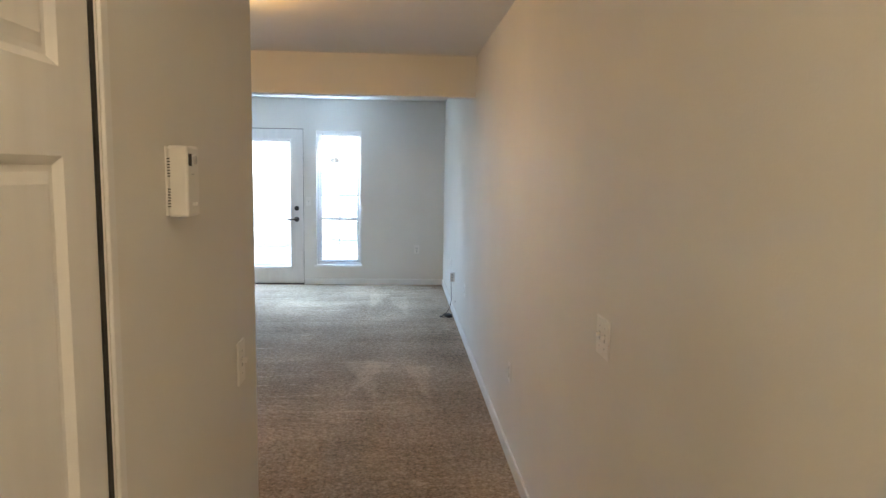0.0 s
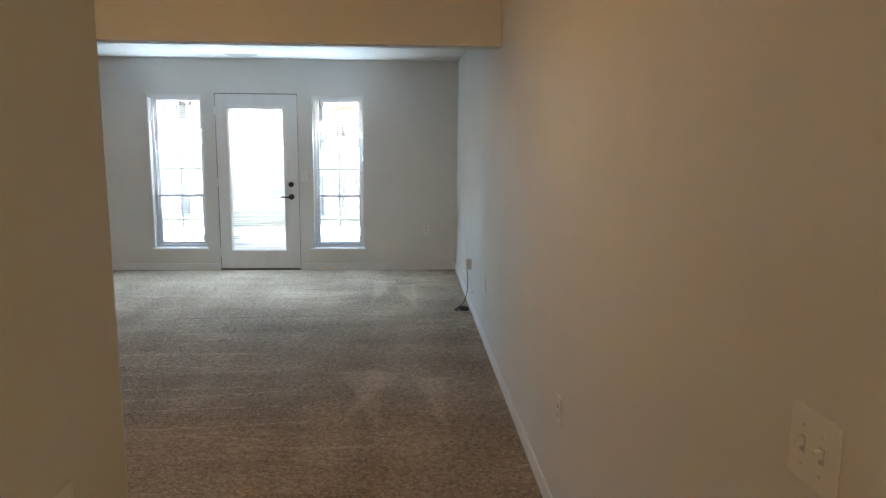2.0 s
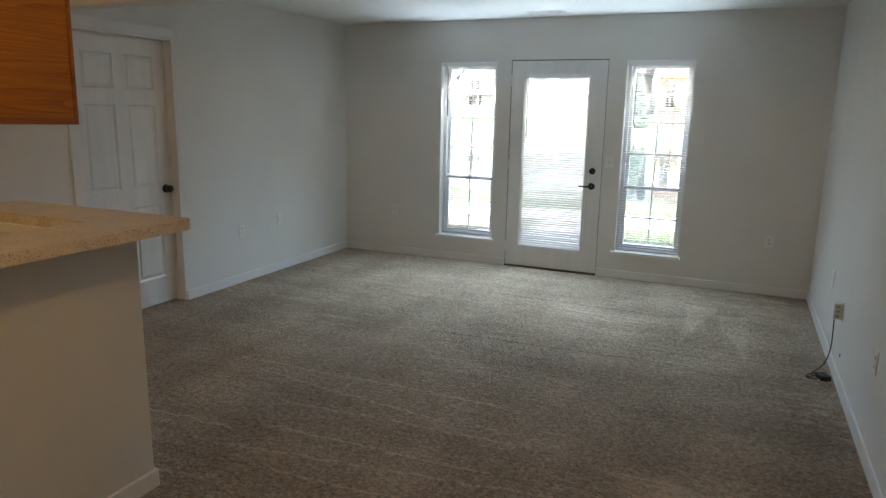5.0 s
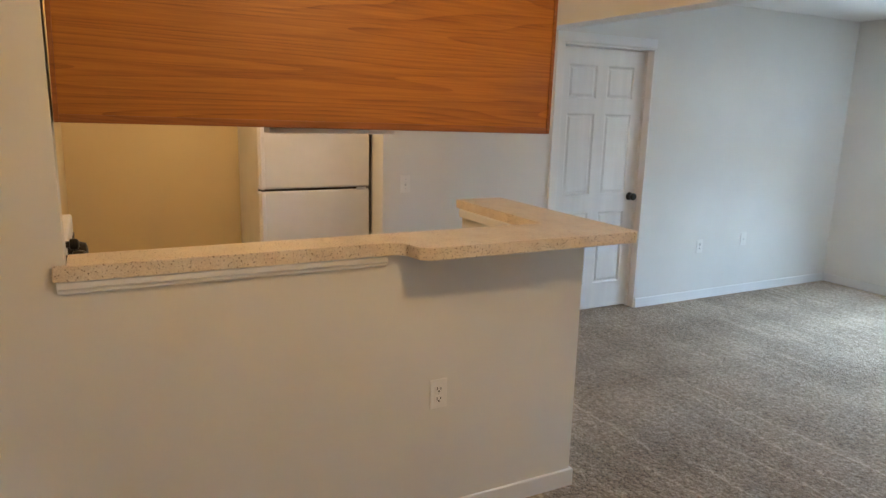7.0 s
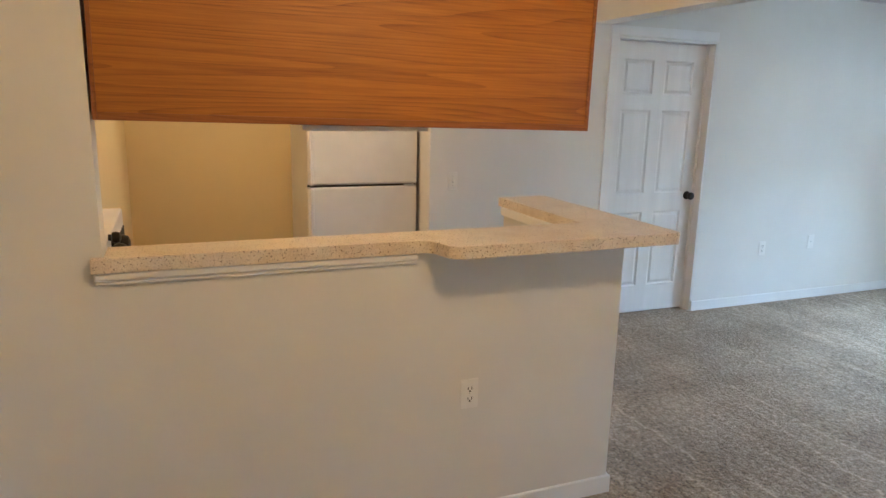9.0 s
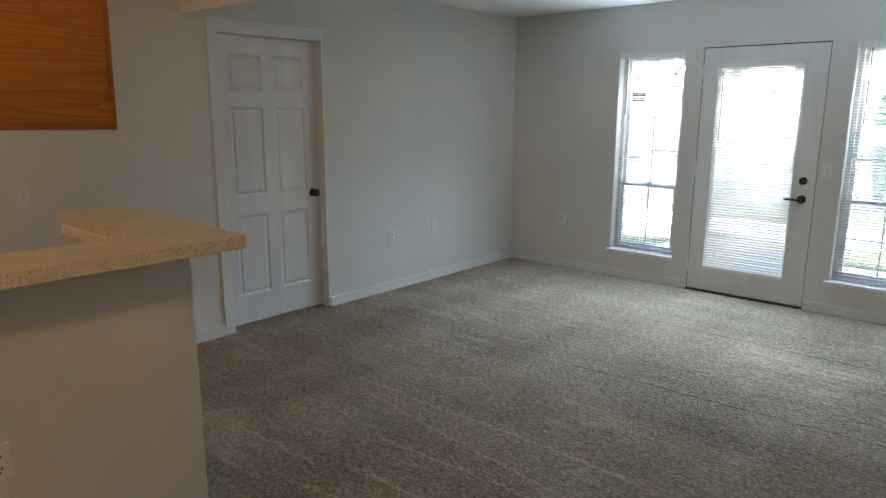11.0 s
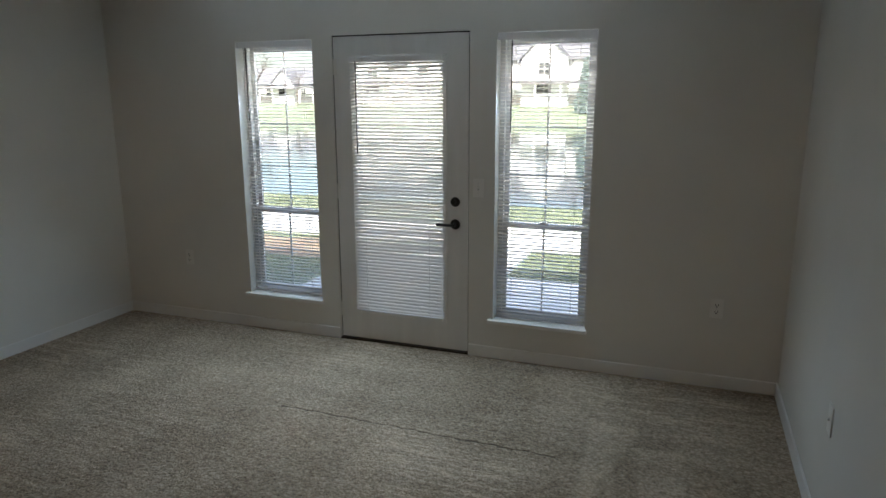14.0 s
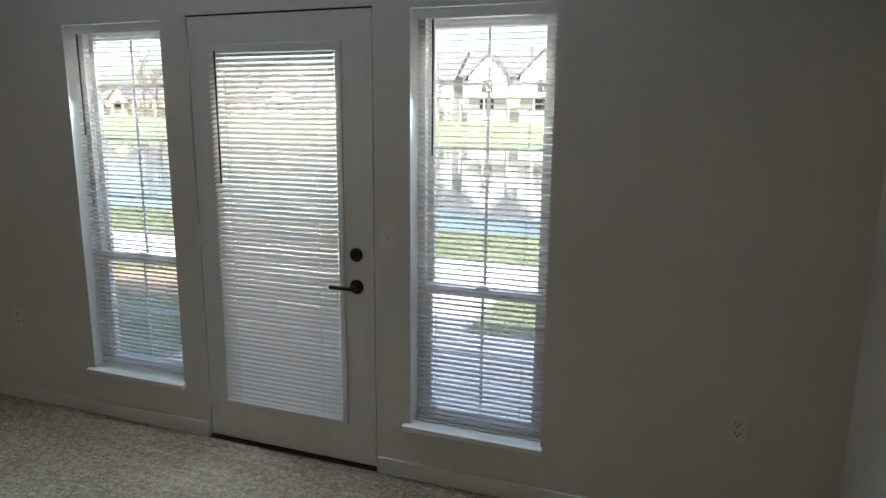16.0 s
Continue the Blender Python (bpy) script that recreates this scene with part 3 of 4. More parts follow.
patio_door()
blind(pose(DR[0] + 0.142, YN - 0.024, 0.222), 0.634, 1.694, 0.005, 37, "white mini blind with tilted slats hung on the patio door", 0.05, 0.58, valance=False)
structure("door_gap_strip", boxes((DR[0], DR[0] + 0.006, YN + 0.012, 9.13, 0, DT), (DR[1] - 0.006, DR[1], YN + 0.012, 9.13, 0, DT), (DR[0] + 0.006, DR[1] - 0.006, YN + 0.012, 9.13, DT - 0.006, DT)), DARK, "dark weather strip round the patio door", "door frame")
structure("threshold", boxes((DR[0], DR[1], YN - 0.012, 9.13, 0.0, 0.01), bevel=0.002), BRONZE, "dark bronze metal threshold under the patio door", "threshold")

# ---- panelled doors ----
def panel_door(name, m, w, h, label, handed, knob=True, st=0.108):
    """Six raised panels in a moulded slab; the front faces -y."""
    d = thing(name, m, label, "door", kind="structure")
    mid = 0.1
    px = ((st, (w - mid) / 2), ((w + mid) / 2, w - st))
    pz = ((0.21, 0.79), (0.93, 1.545), (1.655, 1.9))
    xs = sorted({0, w, *(v for p in px for v in p)})
    zs = sorted({0, h, *(v for p in pz for v in p)})
    bm = bmesh.new()
    vs = [[bm.verts.new((x, 0, z)) for z in zs] for x in xs]
    panels = []
    for i in range(len(xs) - 1):
        for k in range(len(zs) - 1):
            f = bm.faces.new((vs[i][k], vs[i + 1][k], vs[i + 1][k + 1], vs[i][k + 1]))
            if any(abs(xs[i] - p[0]) < 1e-6 for p in px) and any(abs(zs[k] - p[0]) < 1e-6 for p in pz):
                panels.append(f)
    rim = [e for e in bm.edges if len(e.link_faces) == 1]
    ext = bmesh.ops.extrude_edge_only(bm, edges=rim)["geom"]
    bmesh.ops.translate(bm, vec=(0, 0.035, 0), verts=[v for v in ext if isinstance(v, bmesh.types.BMVert)])
    bmesh.ops.holes_fill(bm, edges=[e for e in bm.edges if len(e.link_faces) == 1], sides=0)
    bmesh.ops.recalc_face_normals(bm, faces=bm.faces)
    bmesh.ops.inset_individual(bm, faces=panels, thickness=0.016, depth=-0.009)
    bmesh.ops.inset_individual(bm, faces=panels, thickness=0.012, depth=0.0)
    bmesh.ops.inset_individual(bm, faces=panels, thickness=0.02, depth=0.006)
    part("slab", bm, DOORPAINT, d, "white moulded six-panel slab")
    if knob:
        kx = w - 0.06 if handed > 0 else 0.06
        rose = part("knob_rose", lathe([(0.032, 0), (0.032, 0.005), (0.02, 0.012), (0.012, 0.014), (0.012, 0.03)], Matrix.Translation((kx, 0, 0.905)) @ TO_ROOM), BLACK, d, "black door knob")
        part("knob", lathe([(0.012, 0.03), (0.022, 0.034), (0.029, 0.044), (0.029, 0.054), (0.02, 0.064), (0.004, 0.066)], Matrix.Translation((kx, 0, 0.905)) @ TO_ROOM), BLACK, rose, smooth=True)
    return d


panel_door("door_2", pose(XW - 0.085, BD[0] + 0.014, 0.012, 0, 0, 90), BD[1] - BD[0] - 0.028, 2.022, "closed white six-panel bedroom door with black knob", 1)
structure("door_jamb", boxes((XW - 0.13, XW - 0.002, BD[0], BD[0] + 0.012, 0, 2.05), (XW - 0.13, XW - 0.002, BD[1] - 0.012, BD[1], 0, 2.05), (XW - 0.13, XW - 0.002, BD[0] + 0.012, BD[1] - 0.012, 2.038, 2.05),
                             (XW - 0.083, XW - 0.073, BD[1] - 0.024, BD[1] - 0.012, 0, 2.038)), TRIM, "white painted jamb of the bedroom door", "door frame")
structure("door_casing", boxes((XW, XW + 0.014, 5.578, BD[0] - 0.004, 0, 2.054), (XW, XW + 0.014, 5.578, BD[1], 2.054, 2.122), bevel=0.004), TRIM, "white moulded casing of the bedroom door", "door trim")
panel_door("door_3", pose(HX - 0.006, HD[0] + 0.008, 0.012, 0, 0, 90), HD[1] - HD[0] - 0.02, 2.024, "white six-panel closet door in the hall", -1, knob=False, st=0.085)
structure("door_casing", boxes((HX, HX + 0.006, HD[1] + 0.001, HD[1] + 0.026, 0, 2.07), (HX, HX + 0.006, HD[0] - 0.026, HD[0] - 0.001, 0, 2.07), (HX, HX + 0.006, HD[0] - 0.001, HD[1] + 0.001, 2.05, 2.07), bevel=0.002), TRIM, "narrow white casing of the closet door", "door trim")
# added dark strips stand in for the shade in the closet door's side gaps
structure("door_gap_strip", boxes((HX - 0.1, HX - 0.003, HD[1] - 0.01, HD[1], 0, 2.05), (HX - 0.1, HX - 0.003, HD[0], HD[0] + 0.006, 0, 2.05)), DARK, "dark strip put in for the shade in the closet door gap", "door frame")

# ---- electrical plates ----
def plate(name, m, label, kind_, group):
    """A wall plate facing -y, its middle at the origin: outlet, switch, double switch or blank."""
    t = thing(name, m, label, name.replace("_", " "), group)
    hw = 0.058 if kind_ == "double" else 0.035
    part("cover", boxes((-hw, hw, -0.006, 0, -0.0575, 0.0575), bevel=0.0025), IVORY, t)
    if kind_ == "outlet":
        for z in (-0.0195, 0.0195):
            f = part("receptacle", boxes((-0.0165, 0.0165, -0.0085, -0.006, z - 0.014, z + 0.014), bevel=0.001), IVORY, t)
            part("slots", boxes((-0.009, -0.0055, -0.009, -0.0085, z - 0.002, z + 0.008), (0.0055, 0.009, -0.009, -0.0085, z - 0.002, z + 0.008), (-0.0035, 0.0035, -0.009, -0.0085, z - 0.011, z - 0.005)), DARK, f, "dark slots")
        part("screw", lathe([(0.003, 0.006), (0.0025, 0.0075)], TO_ROOM, 8), METAL, t)
    elif kind_ in ("switch", "double"):
        for x in ((-0.023, 0.023) if kind_ == "double" else (0,)):
            part("toggle", boxes((x - 0.0045, x + 0.0045, -0.019, -0.006, -0.002, 0.011), bevel=0.0015), PLASTIC, t)
            part("toggle_slot", boxes((x - 0.006, x + 0.006, -0.0065, -0.006, -0.012, 0.013)), GREYPLASTIC, t)
            for z in (-0.03, 0.03):
                part("screw", lathe([(0.003, 0.006), (0.0025, 0.0075)], Matrix.Translation((x, 0, z)) @ TO_ROOM, 8), METAL, t)
    else:
        part("jack", lathe([(0.006, 0.006), (0.005, 0.012), (0.003, 0.013)], TO_ROOM, 12), METAL, t)
    return t


def on_north(x, z): return pose(x, YN, z)
def on_east(y, z): return pose(XE, y, z, 0, 0, -90)
def on_west(y, z, x=XW): return pose(x, y, z, 0, 0, 90)


outlet = plate("wall_outlet", on_west(3.727, 0.535, BX), "white duplex outlet on the half wall below the bar", "outlet", "wall outlets")
for m, lab in ((on_north(0.477, 0.48), "white duplex outlet on the window wall"), (on_north(-3.24, 0.485), "white duplex outlet on the window wall"), (on_west(7.2, 0.467), "white duplex outlet on the wall past the bedroom door"),
               (on_east(3.5, 0.476), "white duplex outlet low on the long plain wall"), (on_east(5.98, 0.468), "white duplex outlet low on the long plain wall")):
    tagged(copy_thing(outlet, m), lab)
switch = plate("light_switch", on_north(-0.955, 1.109), "white toggle switch between patio door and window", "switch", "light switches")
tagged(copy_thing(switch, on_west(4.437, 1.083)), "white toggle switch on the wall near the kitchen")
tagged(copy_thing(switch, on_west(1.8, 1.034, HX)), "white toggle switch at the end of the hall wall")
tagged(copy_thing(switch, pose(-1.86, DY, 0.99, 0, 0, 180)), "white toggle switch in the dining corner")
plate("light_switch", on_east(1.93, 1.066), "white double toggle switch on the hall wall", "double", "light switches")
jack = plate("cable_plate", on_west(7.742, 0.495), "white cable jack plate on the living room wall", "jack", "cable plates")
tagged(copy_thing(jack, on_east(7.632, 0.49)), "white cable jack plate beside the plug-in adapter")

# ---- adapter, its cord and the plug on the carpet ----
tap = thing("outlet_tap", on_east(7.1, 0.41), "white plug-in outlet tap with three sockets per side", "outlet tap")
part("cover", boxes((-0.035, 0.035, -0.006, 0, -0.0575, 0.0575), bevel=0.0025), PLASTIC, tap)
body = part("tap_body", boxes((-0.04, 0.04, -0.052, -0.006, -0.052, 0.048), bevel=0.006), PLASTIC, tap, "white moulded plastic block")
for z in (-0.03, 0.0, 0.028):
    for x0, x1, y0, y1 in ((-0.0405, -0.04, -0.042, -0.018), (0.04, 0.0405, -0.042, -0.018)):
        part("slots", boxes((x0, x1, y0, y1, z - 0.009, z + 0.009)), GREYPLASTIC, body, "grey socket face")
cord = tagged(tube([(0.8, 7.115, 0.356), (0.803, 7.13, 0.29), (0.81, 7.14, 0.2), (0.805, 7.14, 0.12), (0.785, 7.12, 0.05), (0.74, 7.08, 0.012), (0.7, 7.03, 0.006), (0.705, 6.98, 0.006), (0.745, 6.965, 0.016)], 0.0032, "cable_loop", DARK), "thin black power cord running down to the carpet", "cord")
plug = thing("power_adapter", pose(0.765, 6.97, 0.0, 0, 0, 20), "small black power adapter lying on the carpet", "adapter")
part("adapter_body", boxes((-0.03, 0.03, -0.042, 0.042, 0.0, 0.032), bevel=0.006), DARK, plug)
part("prongs", boxes((-0.012, -0.009, 0.042, 0.058, 0.012, 0.02), (0.009, 0.012, 0.042, 0.058, 0.012, 0.02)), METAL, plug, "metal prongs")
coil = tagged(tube([(0.73, 6.93, 0.008), (0.68, 6.92, 0.006), (0.665, 6.98, 0.006), (0.71, 7.03, 0.008), (0.755, 7.035, 0.012), (0.71, 6.95, 0.012), (0.675, 6.94, 0.01)], 0.003, "cable_loop", DARK), "loose black loop of cable on the carpet", "cord")
hole = thing("cable_grommet", on_east(6.96, 0.169), "small black cable grommet low in the wall", "grommet")
part("grommet_ring", lathe([(0.011, 0), (0.011, 0.003), (0.004, 0.004)], TO_ROOM, 16), DARK, hole)

# ---- thermostat ----
th = thing("thermostat", on_west(1.274, 1.455, HX), "white wall thermostat with a small dark display", "thermostat")
part("housing", boxes((0, 0.07, -0.04, -0.004, 0, 0.128), bevel=0.005), PLASTIC, th, "white plastic housing")
part("back_plate", boxes((0.002, 0.068, -0.004, 0, 0.002, 0.126)), PLASTIC, th)
for i in range(14):
    z = 0.018 + i * 0.0052 + (0.018 if i > 6 else 0)
    part("vent_slit", boxes((-0.0006, 0.0, -0.0095, -0.0045, z, z + 0.002)), DARK, th)
part("display", boxes((0.006, 0.024, -0.0406, -0.04, 0.092, 0.114)), DARK, th, "dark display window")
part("dial", lathe([(0.009, 0), (0.008, 0.003)], Matrix.Translation((0.042, -0.04, 0.103)) @ TO_ROOM, 16), GREYPLASTIC, th, "small grey dial")
for x in (0.03, 0.046):
    part("button", lathe([(0.0035, 0), (0.003, 0.003)], Matrix.Translation((x, -0.04, 0.022)) @ TO_ROOM, 12), PLASTIC, th)
part("printed_mark", boxes((0.022, 0.036, -0.0403, -0.04, 0.076, 0.078)), GREYPLASTIC, th, "small grey printed mark")

# ---- ceiling fixtures ----
vent = thing("ceiling_vent", pose(-1.54, 8.63, CEILING), "white metal ceiling vent near the patio door", "vent")
part("vent_frame", boxes((-0.17, 0.17, -0.075, -0.058, -0.007, 0), (-0.17, 0.17, 0.058, 0.075, -0.007, 0), (-0.17, -0.153, -0.058, 0.058, -0.007, 0), (0.153, 0.17, -0.058, 0.058, -0.007, 0), bevel=0.002), PLASTIC, vent)
part("backing", boxes((-0.153, 0.153, -0.058, 0.058, -0.0015, 0)), DARK, vent, "dark duct behind the slats")
for i in range(8):
    bm = boxes((-0.153, 0.153, -0.0008, 0.0008, -0.006, 0.006))
    bm.transform(Matrix.Translation((0, -0.049 + i * 0.014, -0.0065)) @ Matrix.Rotation(radians(40), 4, "X"))
    part("slat", bm, PLASTIC, vent)


def ceiling_lamp(x, y, watts, label, colour=LAMP_COLOUR):
    l = thing("ceiling_lamp", pose(x, y, CEILING), label, "lamp", "ceiling lamps")
    part("lamp_base", lathe([(0.15, -0.02), (0.15, 0.0)]), METAL, l, "round metal base")
    part("shade", lathe([(0.02, -0.095), (0.07, -0.085), (0.115, -0.06), (0.14, -0.02)]), DOME, l, "glowing frosted glass dome", smooth=True)
    bulb = new("bulb", bpy.data.lights.new("bulb", "POINT"))
    bulb.parent = l
    bulb.location = (0, 0, -0.16)
    bulb.data.energy, bulb.data.color, bulb.data.shadow_soft_size = watts, colour, 0.06
    return l


ceiling_lamp(-0.72, 3.55, DINING_W, "lit glass dome lamp on the dining ceiling", DINING_COLOUR)
ceiling_lamp(0.32, -0.45, HALL_W, "lit glass dome lamp on the hall ceiling")
ceiling_lamp(-3.35, 3.3, KITCHEN_W, "lit glass dome lamp on the kitchen ceiling", KITCHEN_COLOUR)

# ---- breakfast bar ----
def arc(cx, cy, r, a0, a1, n=8):
    return [(cx + r * math.cos(radians(a0 + (a1 - a0) * i / n)), cy + r * math.sin(radians(a0 + (a1 - a0) * i / n))) for i in range(n + 1)]


FX, LX = -1.782, -1.908
outline = [(-2.075, 2.563), (BX + 0.003, 2.563), (BX + 0.003, 2.53), (LX, 2.53)] + [(LX, 3.52)] + arc(LX + 0.045, 3.565 - 0.045, 0.045, 180, 110, 6) + arc(FX - 0.07, 3.635, 0.07, -50, 0, 6)
outline += [(FX, 4.495), (FX - 0.02, 4.515), (-2.81, 4.515), (-2.81, 4.255), (-2.075, 4.255)]
tagged(mesh_object("bar_countertop", prism(outline, 1.082, 1.126, 0.003), LAMINATE), "speckled beige laminate bar top on the half wall", "countertop")
bm = bmesh.new()
box(bm, BX, BX + 0.02, 2.536, 3.515, 1.058, 1.082, bevel=0.005)
box(bm, BX, BX + 0.012, 2.536, 3.515, 1.044, 1.058, bevel=0.004)
structure("bar_trim", bm, TRIM, "white moulding under the bar ledge", "trim")
structure("bar_trim", boxes((-2.76, -2.075, 4.243, 4.263, 1.045, 1.082), bevel=0.004), TRIM, "moulding under the bar return", "trim")

# ---- upper cabinet over the bar ----
cab = thing("upper_cabinet", pose(BX, 2.566, 1.512, -0.8), "hanging honey-oak wall cabinet above the breakfast bar", "cabinet")
CL, CH = 1.597, 0.695
part("cabinet_body", boxes((-0.31, -0.012, 0.004, CL - 0.004, 0.01, CH)), OAK, cab)
part("back_panel", boxes((-0.012, -0.002, 0.012, CL - 0.012, 0.012, CH)), OAK, cab, "flat-sawn oak veneer panel")
part("corner_trim", boxes((-0.012, 0.004, 0.0, 0.012, 0.0, CH), bevel=0.002), OAKTRIM, cab)
part("corner_trim", boxes((-0.012, 0.004, CL - 0.014, CL, 0.0, CH), bevel=0.002), OAKTRIM, cab)
part("bottom_rail", boxes((-0.012, 0.004, 0.012, CL - 0.014, 0.0, 0.022), bevel=0.003), OAKTRIM, cab, "darker oak moulding along the lower edge")
part("bottom_panel", boxes((-0.31, -0.012, 0.004, CL - 0.004, 0.0, 0.01)), OAKTRIM, cab)
uc = thing("undercabinet_lamp", pose(-2.15, 3.17, 1.497), "slim white lamp housing under the wall cabinet", "lamp")
part("housing", boxes((-0.04, 0.03, 0, 0.45, -0.02, 0), bevel=0.004), WHITE, uc)

# ---- refrigerator ----
fr = thing("refrigerator", pose(-4.02, 3.53, 0), "white top-freezer refrigerator in the kitchen recess", "refrigerator")
FW, FD, FH, FG = 0.722, 0.66, 1.58, 1.045
part("cabinet", boxes((-FD, -0.065, 0.004, FW - 0.004, 0.03, FH - 0.01), bevel=0.006), WHITE, fr, "white enamelled body")
part("kick_grille", boxes((-FD + 0.05, -0.06, 0.02, FW - 0.02, 0.0, 0.03)), DARK, fr)
for nm, z0, z1 in (("freezer_door", FG + 0.007, FH), ("fridge_door", 0.07, FG - 0.007)):
    dr = part(nm, boxes((-0.06, 0.0, 0, FW, z0, z1), bevel=0.012), WHITE, fr, "white enamelled door")
    hz0, hz1 = (z0 + 0.0, z0 + 0.42) if nm == "freezer_door" else (z1 - 0.62, z1)
    part("handle", boxes((0.0, 0.03, 0.006, 0.034, hz0, hz1), bevel=0.009), WHITE, dr, "long white moulded handle")
part("gasket", boxes((-0.065, -0.06, 0.01, FW - 0.01, 0.08, FH - 0.02), (-0.06, -0.012, 0.02, FW - 0.01, FG - 0.007, FG + 0.007)), DARK, fr, "dark door gasket")
part("hinge", boxes((-0.05, 0.004, FW - 0.09, FW - 0.02, FG - 0.006, FG + 0.004), bevel=0.001), METAL, fr, "metal centre hinge")
part("badge", boxes((0.0, 0.0015, FW / 2 - 0.012, FW / 2 + 0.012, 0.7, 0.712)), DARK, fr, "small dark badge")

# ---- stove ----
sv = thing("stove", pose(-2.86, KY, 0), "white freestanding stove with black knobs in the kitchen", "stove")
part("body", boxes((0, 0.76, 0.01, 0.64, 0.06, 0.9), bevel=0.004), WHITE, sv)
part("cooktop", boxes((-0.004, 0.764, 0.006, 0.66, 0.9, 0.918), bevel=0.004), WHITE, sv)
part("oven_door", boxes((0.02, 0.74, 0.64, 0.68, 0.26, 0.86), bevel=0.008), WHITE, sv, "white oven door")
part("oven_handle", boxes((0.08, 0.68, 0.68, 0.715, 0.79, 0.82), bevel=0.01), BLACK, sv)
bg = part("back_guard", boxes((0, 0.76, 0.006, 0.085, 0.918, 1.127), bevel=0.008), WHITE, sv, "white upright control panel")
part("control_strip", boxes((0.03, 0.735, 0.085, 0.089, 0.94, 1.06)), DARK, bg, "black vent strip")
TO_NORTH = Matrix.Rotation(radians(-90), 4, "X")
for x, z, k in ((0.7, 1.09, 1.25), (0.655, 1.13, 0.8), (0.56, 1.09, 1.25)):
    part("knob", lathe([(k * r, k * q) for r, q in ((0.013, 0), (0.013, 0.012), (0.021, 0.015), (0.024, 0.028), (0.02, 0.042), (0.009, 0.047))], Matrix.Translation((x, 0.085, z)) @ TO_NORTH, 18), BLACK, bg, "black control knob", smooth=True)
for x, y in ((0.2, 0.22), (0.56, 0.22), (0.2, 0.48), (0.56, 0.48)):
    part("burner", lathe([(0.09, 0.918), (0.09, 0.93), (0.07, 0.932)], Matrix.Translation((x, y, 0)), 20), BLACK, sv)


# ---- outdoors ----
def bank(y):
    """Height of the land to the north: lawn, pond edge, far bank."""
    if y < 15.9:
        return -0.12
    if y < 20:
        return -0.12 - (y - 15.9) / 4.1 * 0.75
    if y < 60:
        return -1.4
    if y < 84:
        return -1.4 + (y - 60) / 24 * 2.3
    return 0.9


bm = bmesh.new()
ys = [-80, -20, 9.3, 11, 12.5, 15.9, 17, 18.5, 19.3, 20, 22, 58, 60, 62, 66, 72, 84, 100, 150, 300, 900]
xs = [-900, -300, -140, -80, -40, -20, -8, 0, 8, 20, 60, 140, 300, 900]
grid = [[bm.verts.new((x, y, bank(y))) for y in ys] for x in xs]
for i in range(len(xs) - 1):
    for k in range(len(ys) - 1):
        if not (xs[i] >= -8 and xs[i + 1] <= 8 and ys[k + 1] <= 9.3):
            bm.faces.new((grid[i][k], grid[i + 1][k], grid[i + 1][k + 1], grid[i][k + 1]))
tagged(mesh_object("ground", bm, GRASS), "green mown lawn round the building and pond", "lawn", kind="structure")
structure("water", boxes((-160, 120, 17.5, 66, -1.0, -0.86)), WATER, "still grey pond that mirrors the far houses", "pond")
structure("patio", boxes((-3.1, 1.6, 9.13, 11.2, -0.3, -0.06), bevel=0.01), CONCRETE, "pale concrete patio slab outside the door", "patio")
for i in range(14):
    structure("pavement", boxes((-17 + i * 1.52, -15.49 + i * 1.52, 12.65, 13.85, -0.3, -0.09), bevel=0.008), CONCRETE, "pale concrete pavement slab on the lawn", "pavement")
structure("pavement", boxes((-2.5, -1.4, 11.21, 12.64, -0.3, -0.075), bevel=0.01), CONCRETE, "pale concrete walk from the patio", "pavement")
bm = bmesh.new()
rng = random.Random(3)
ring = [bm.verts.new((-4.3 + (1.5 + rng.uniform(-0.35, 0.35)) * math.cos(a * math.pi / 12), 11.9 + (0.55 + rng.uniform(-0.15, 0.15)) * math.sin(a * math.pi / 12), -0.112)) for a in range(24)]
bm.faces.new(ring)
structure("bare_patch", bm, DIRT, "bare brown soil patch worn into the lawn", "soil")

# grass blades on the lawn near the windows
def blades(name, count, x0, x1, y0, y1, z, seed):
    rng = np.random.default_rng(seed)
    x, y = rng.uniform(x0, x1, count), rng.uniform(y0, y1, count)
    keep = ~((x > -3.15) & (y < 11.25)) & ~((x > -2.55) & (x < -1.35) & (y < 12.7)) & ~((x + 4.3) ** 2 / 1.8 + (y - 11.9) ** 2 / 0.25 < 1)
    x, y = x[keep], y[keep]
    n = len(x)
    a, hgt, lean = rng.uniform(0, 6.28, n), rng.uniform(0.03, 0.075, n), rng.uniform(-0.03, 0.03, (2, n))
    dx, dy = 0.004 * np.cos(a), 0.004 * np.sin(a)
    v = np.stack([np.stack([x - dx, y - dy, np.full(n, z)], 1), np.stack([x + dx, y + dy, np.full(n, z)], 1), np.stack([x + lean[0], y + lean[1], z + hgt], 1)], 1).reshape(-1, 3)
    me = bpy.data.meshes.new(name)
    me.from_pydata(v.tolist(), [], np.arange(3 * n).reshape(-1, 3).tolist())
    me.materials.append(GRASS)
    return tagged(new(name, me), "short green grass blades on the lawn", "grass", kind="stuff")


blades("grass_blades", 60000, -9, 3, 9.3, 12.6, -0.125, 1)
blades("grass_blades", 30000, -10, 3, 13.9, 15.9, -0.125, 2)


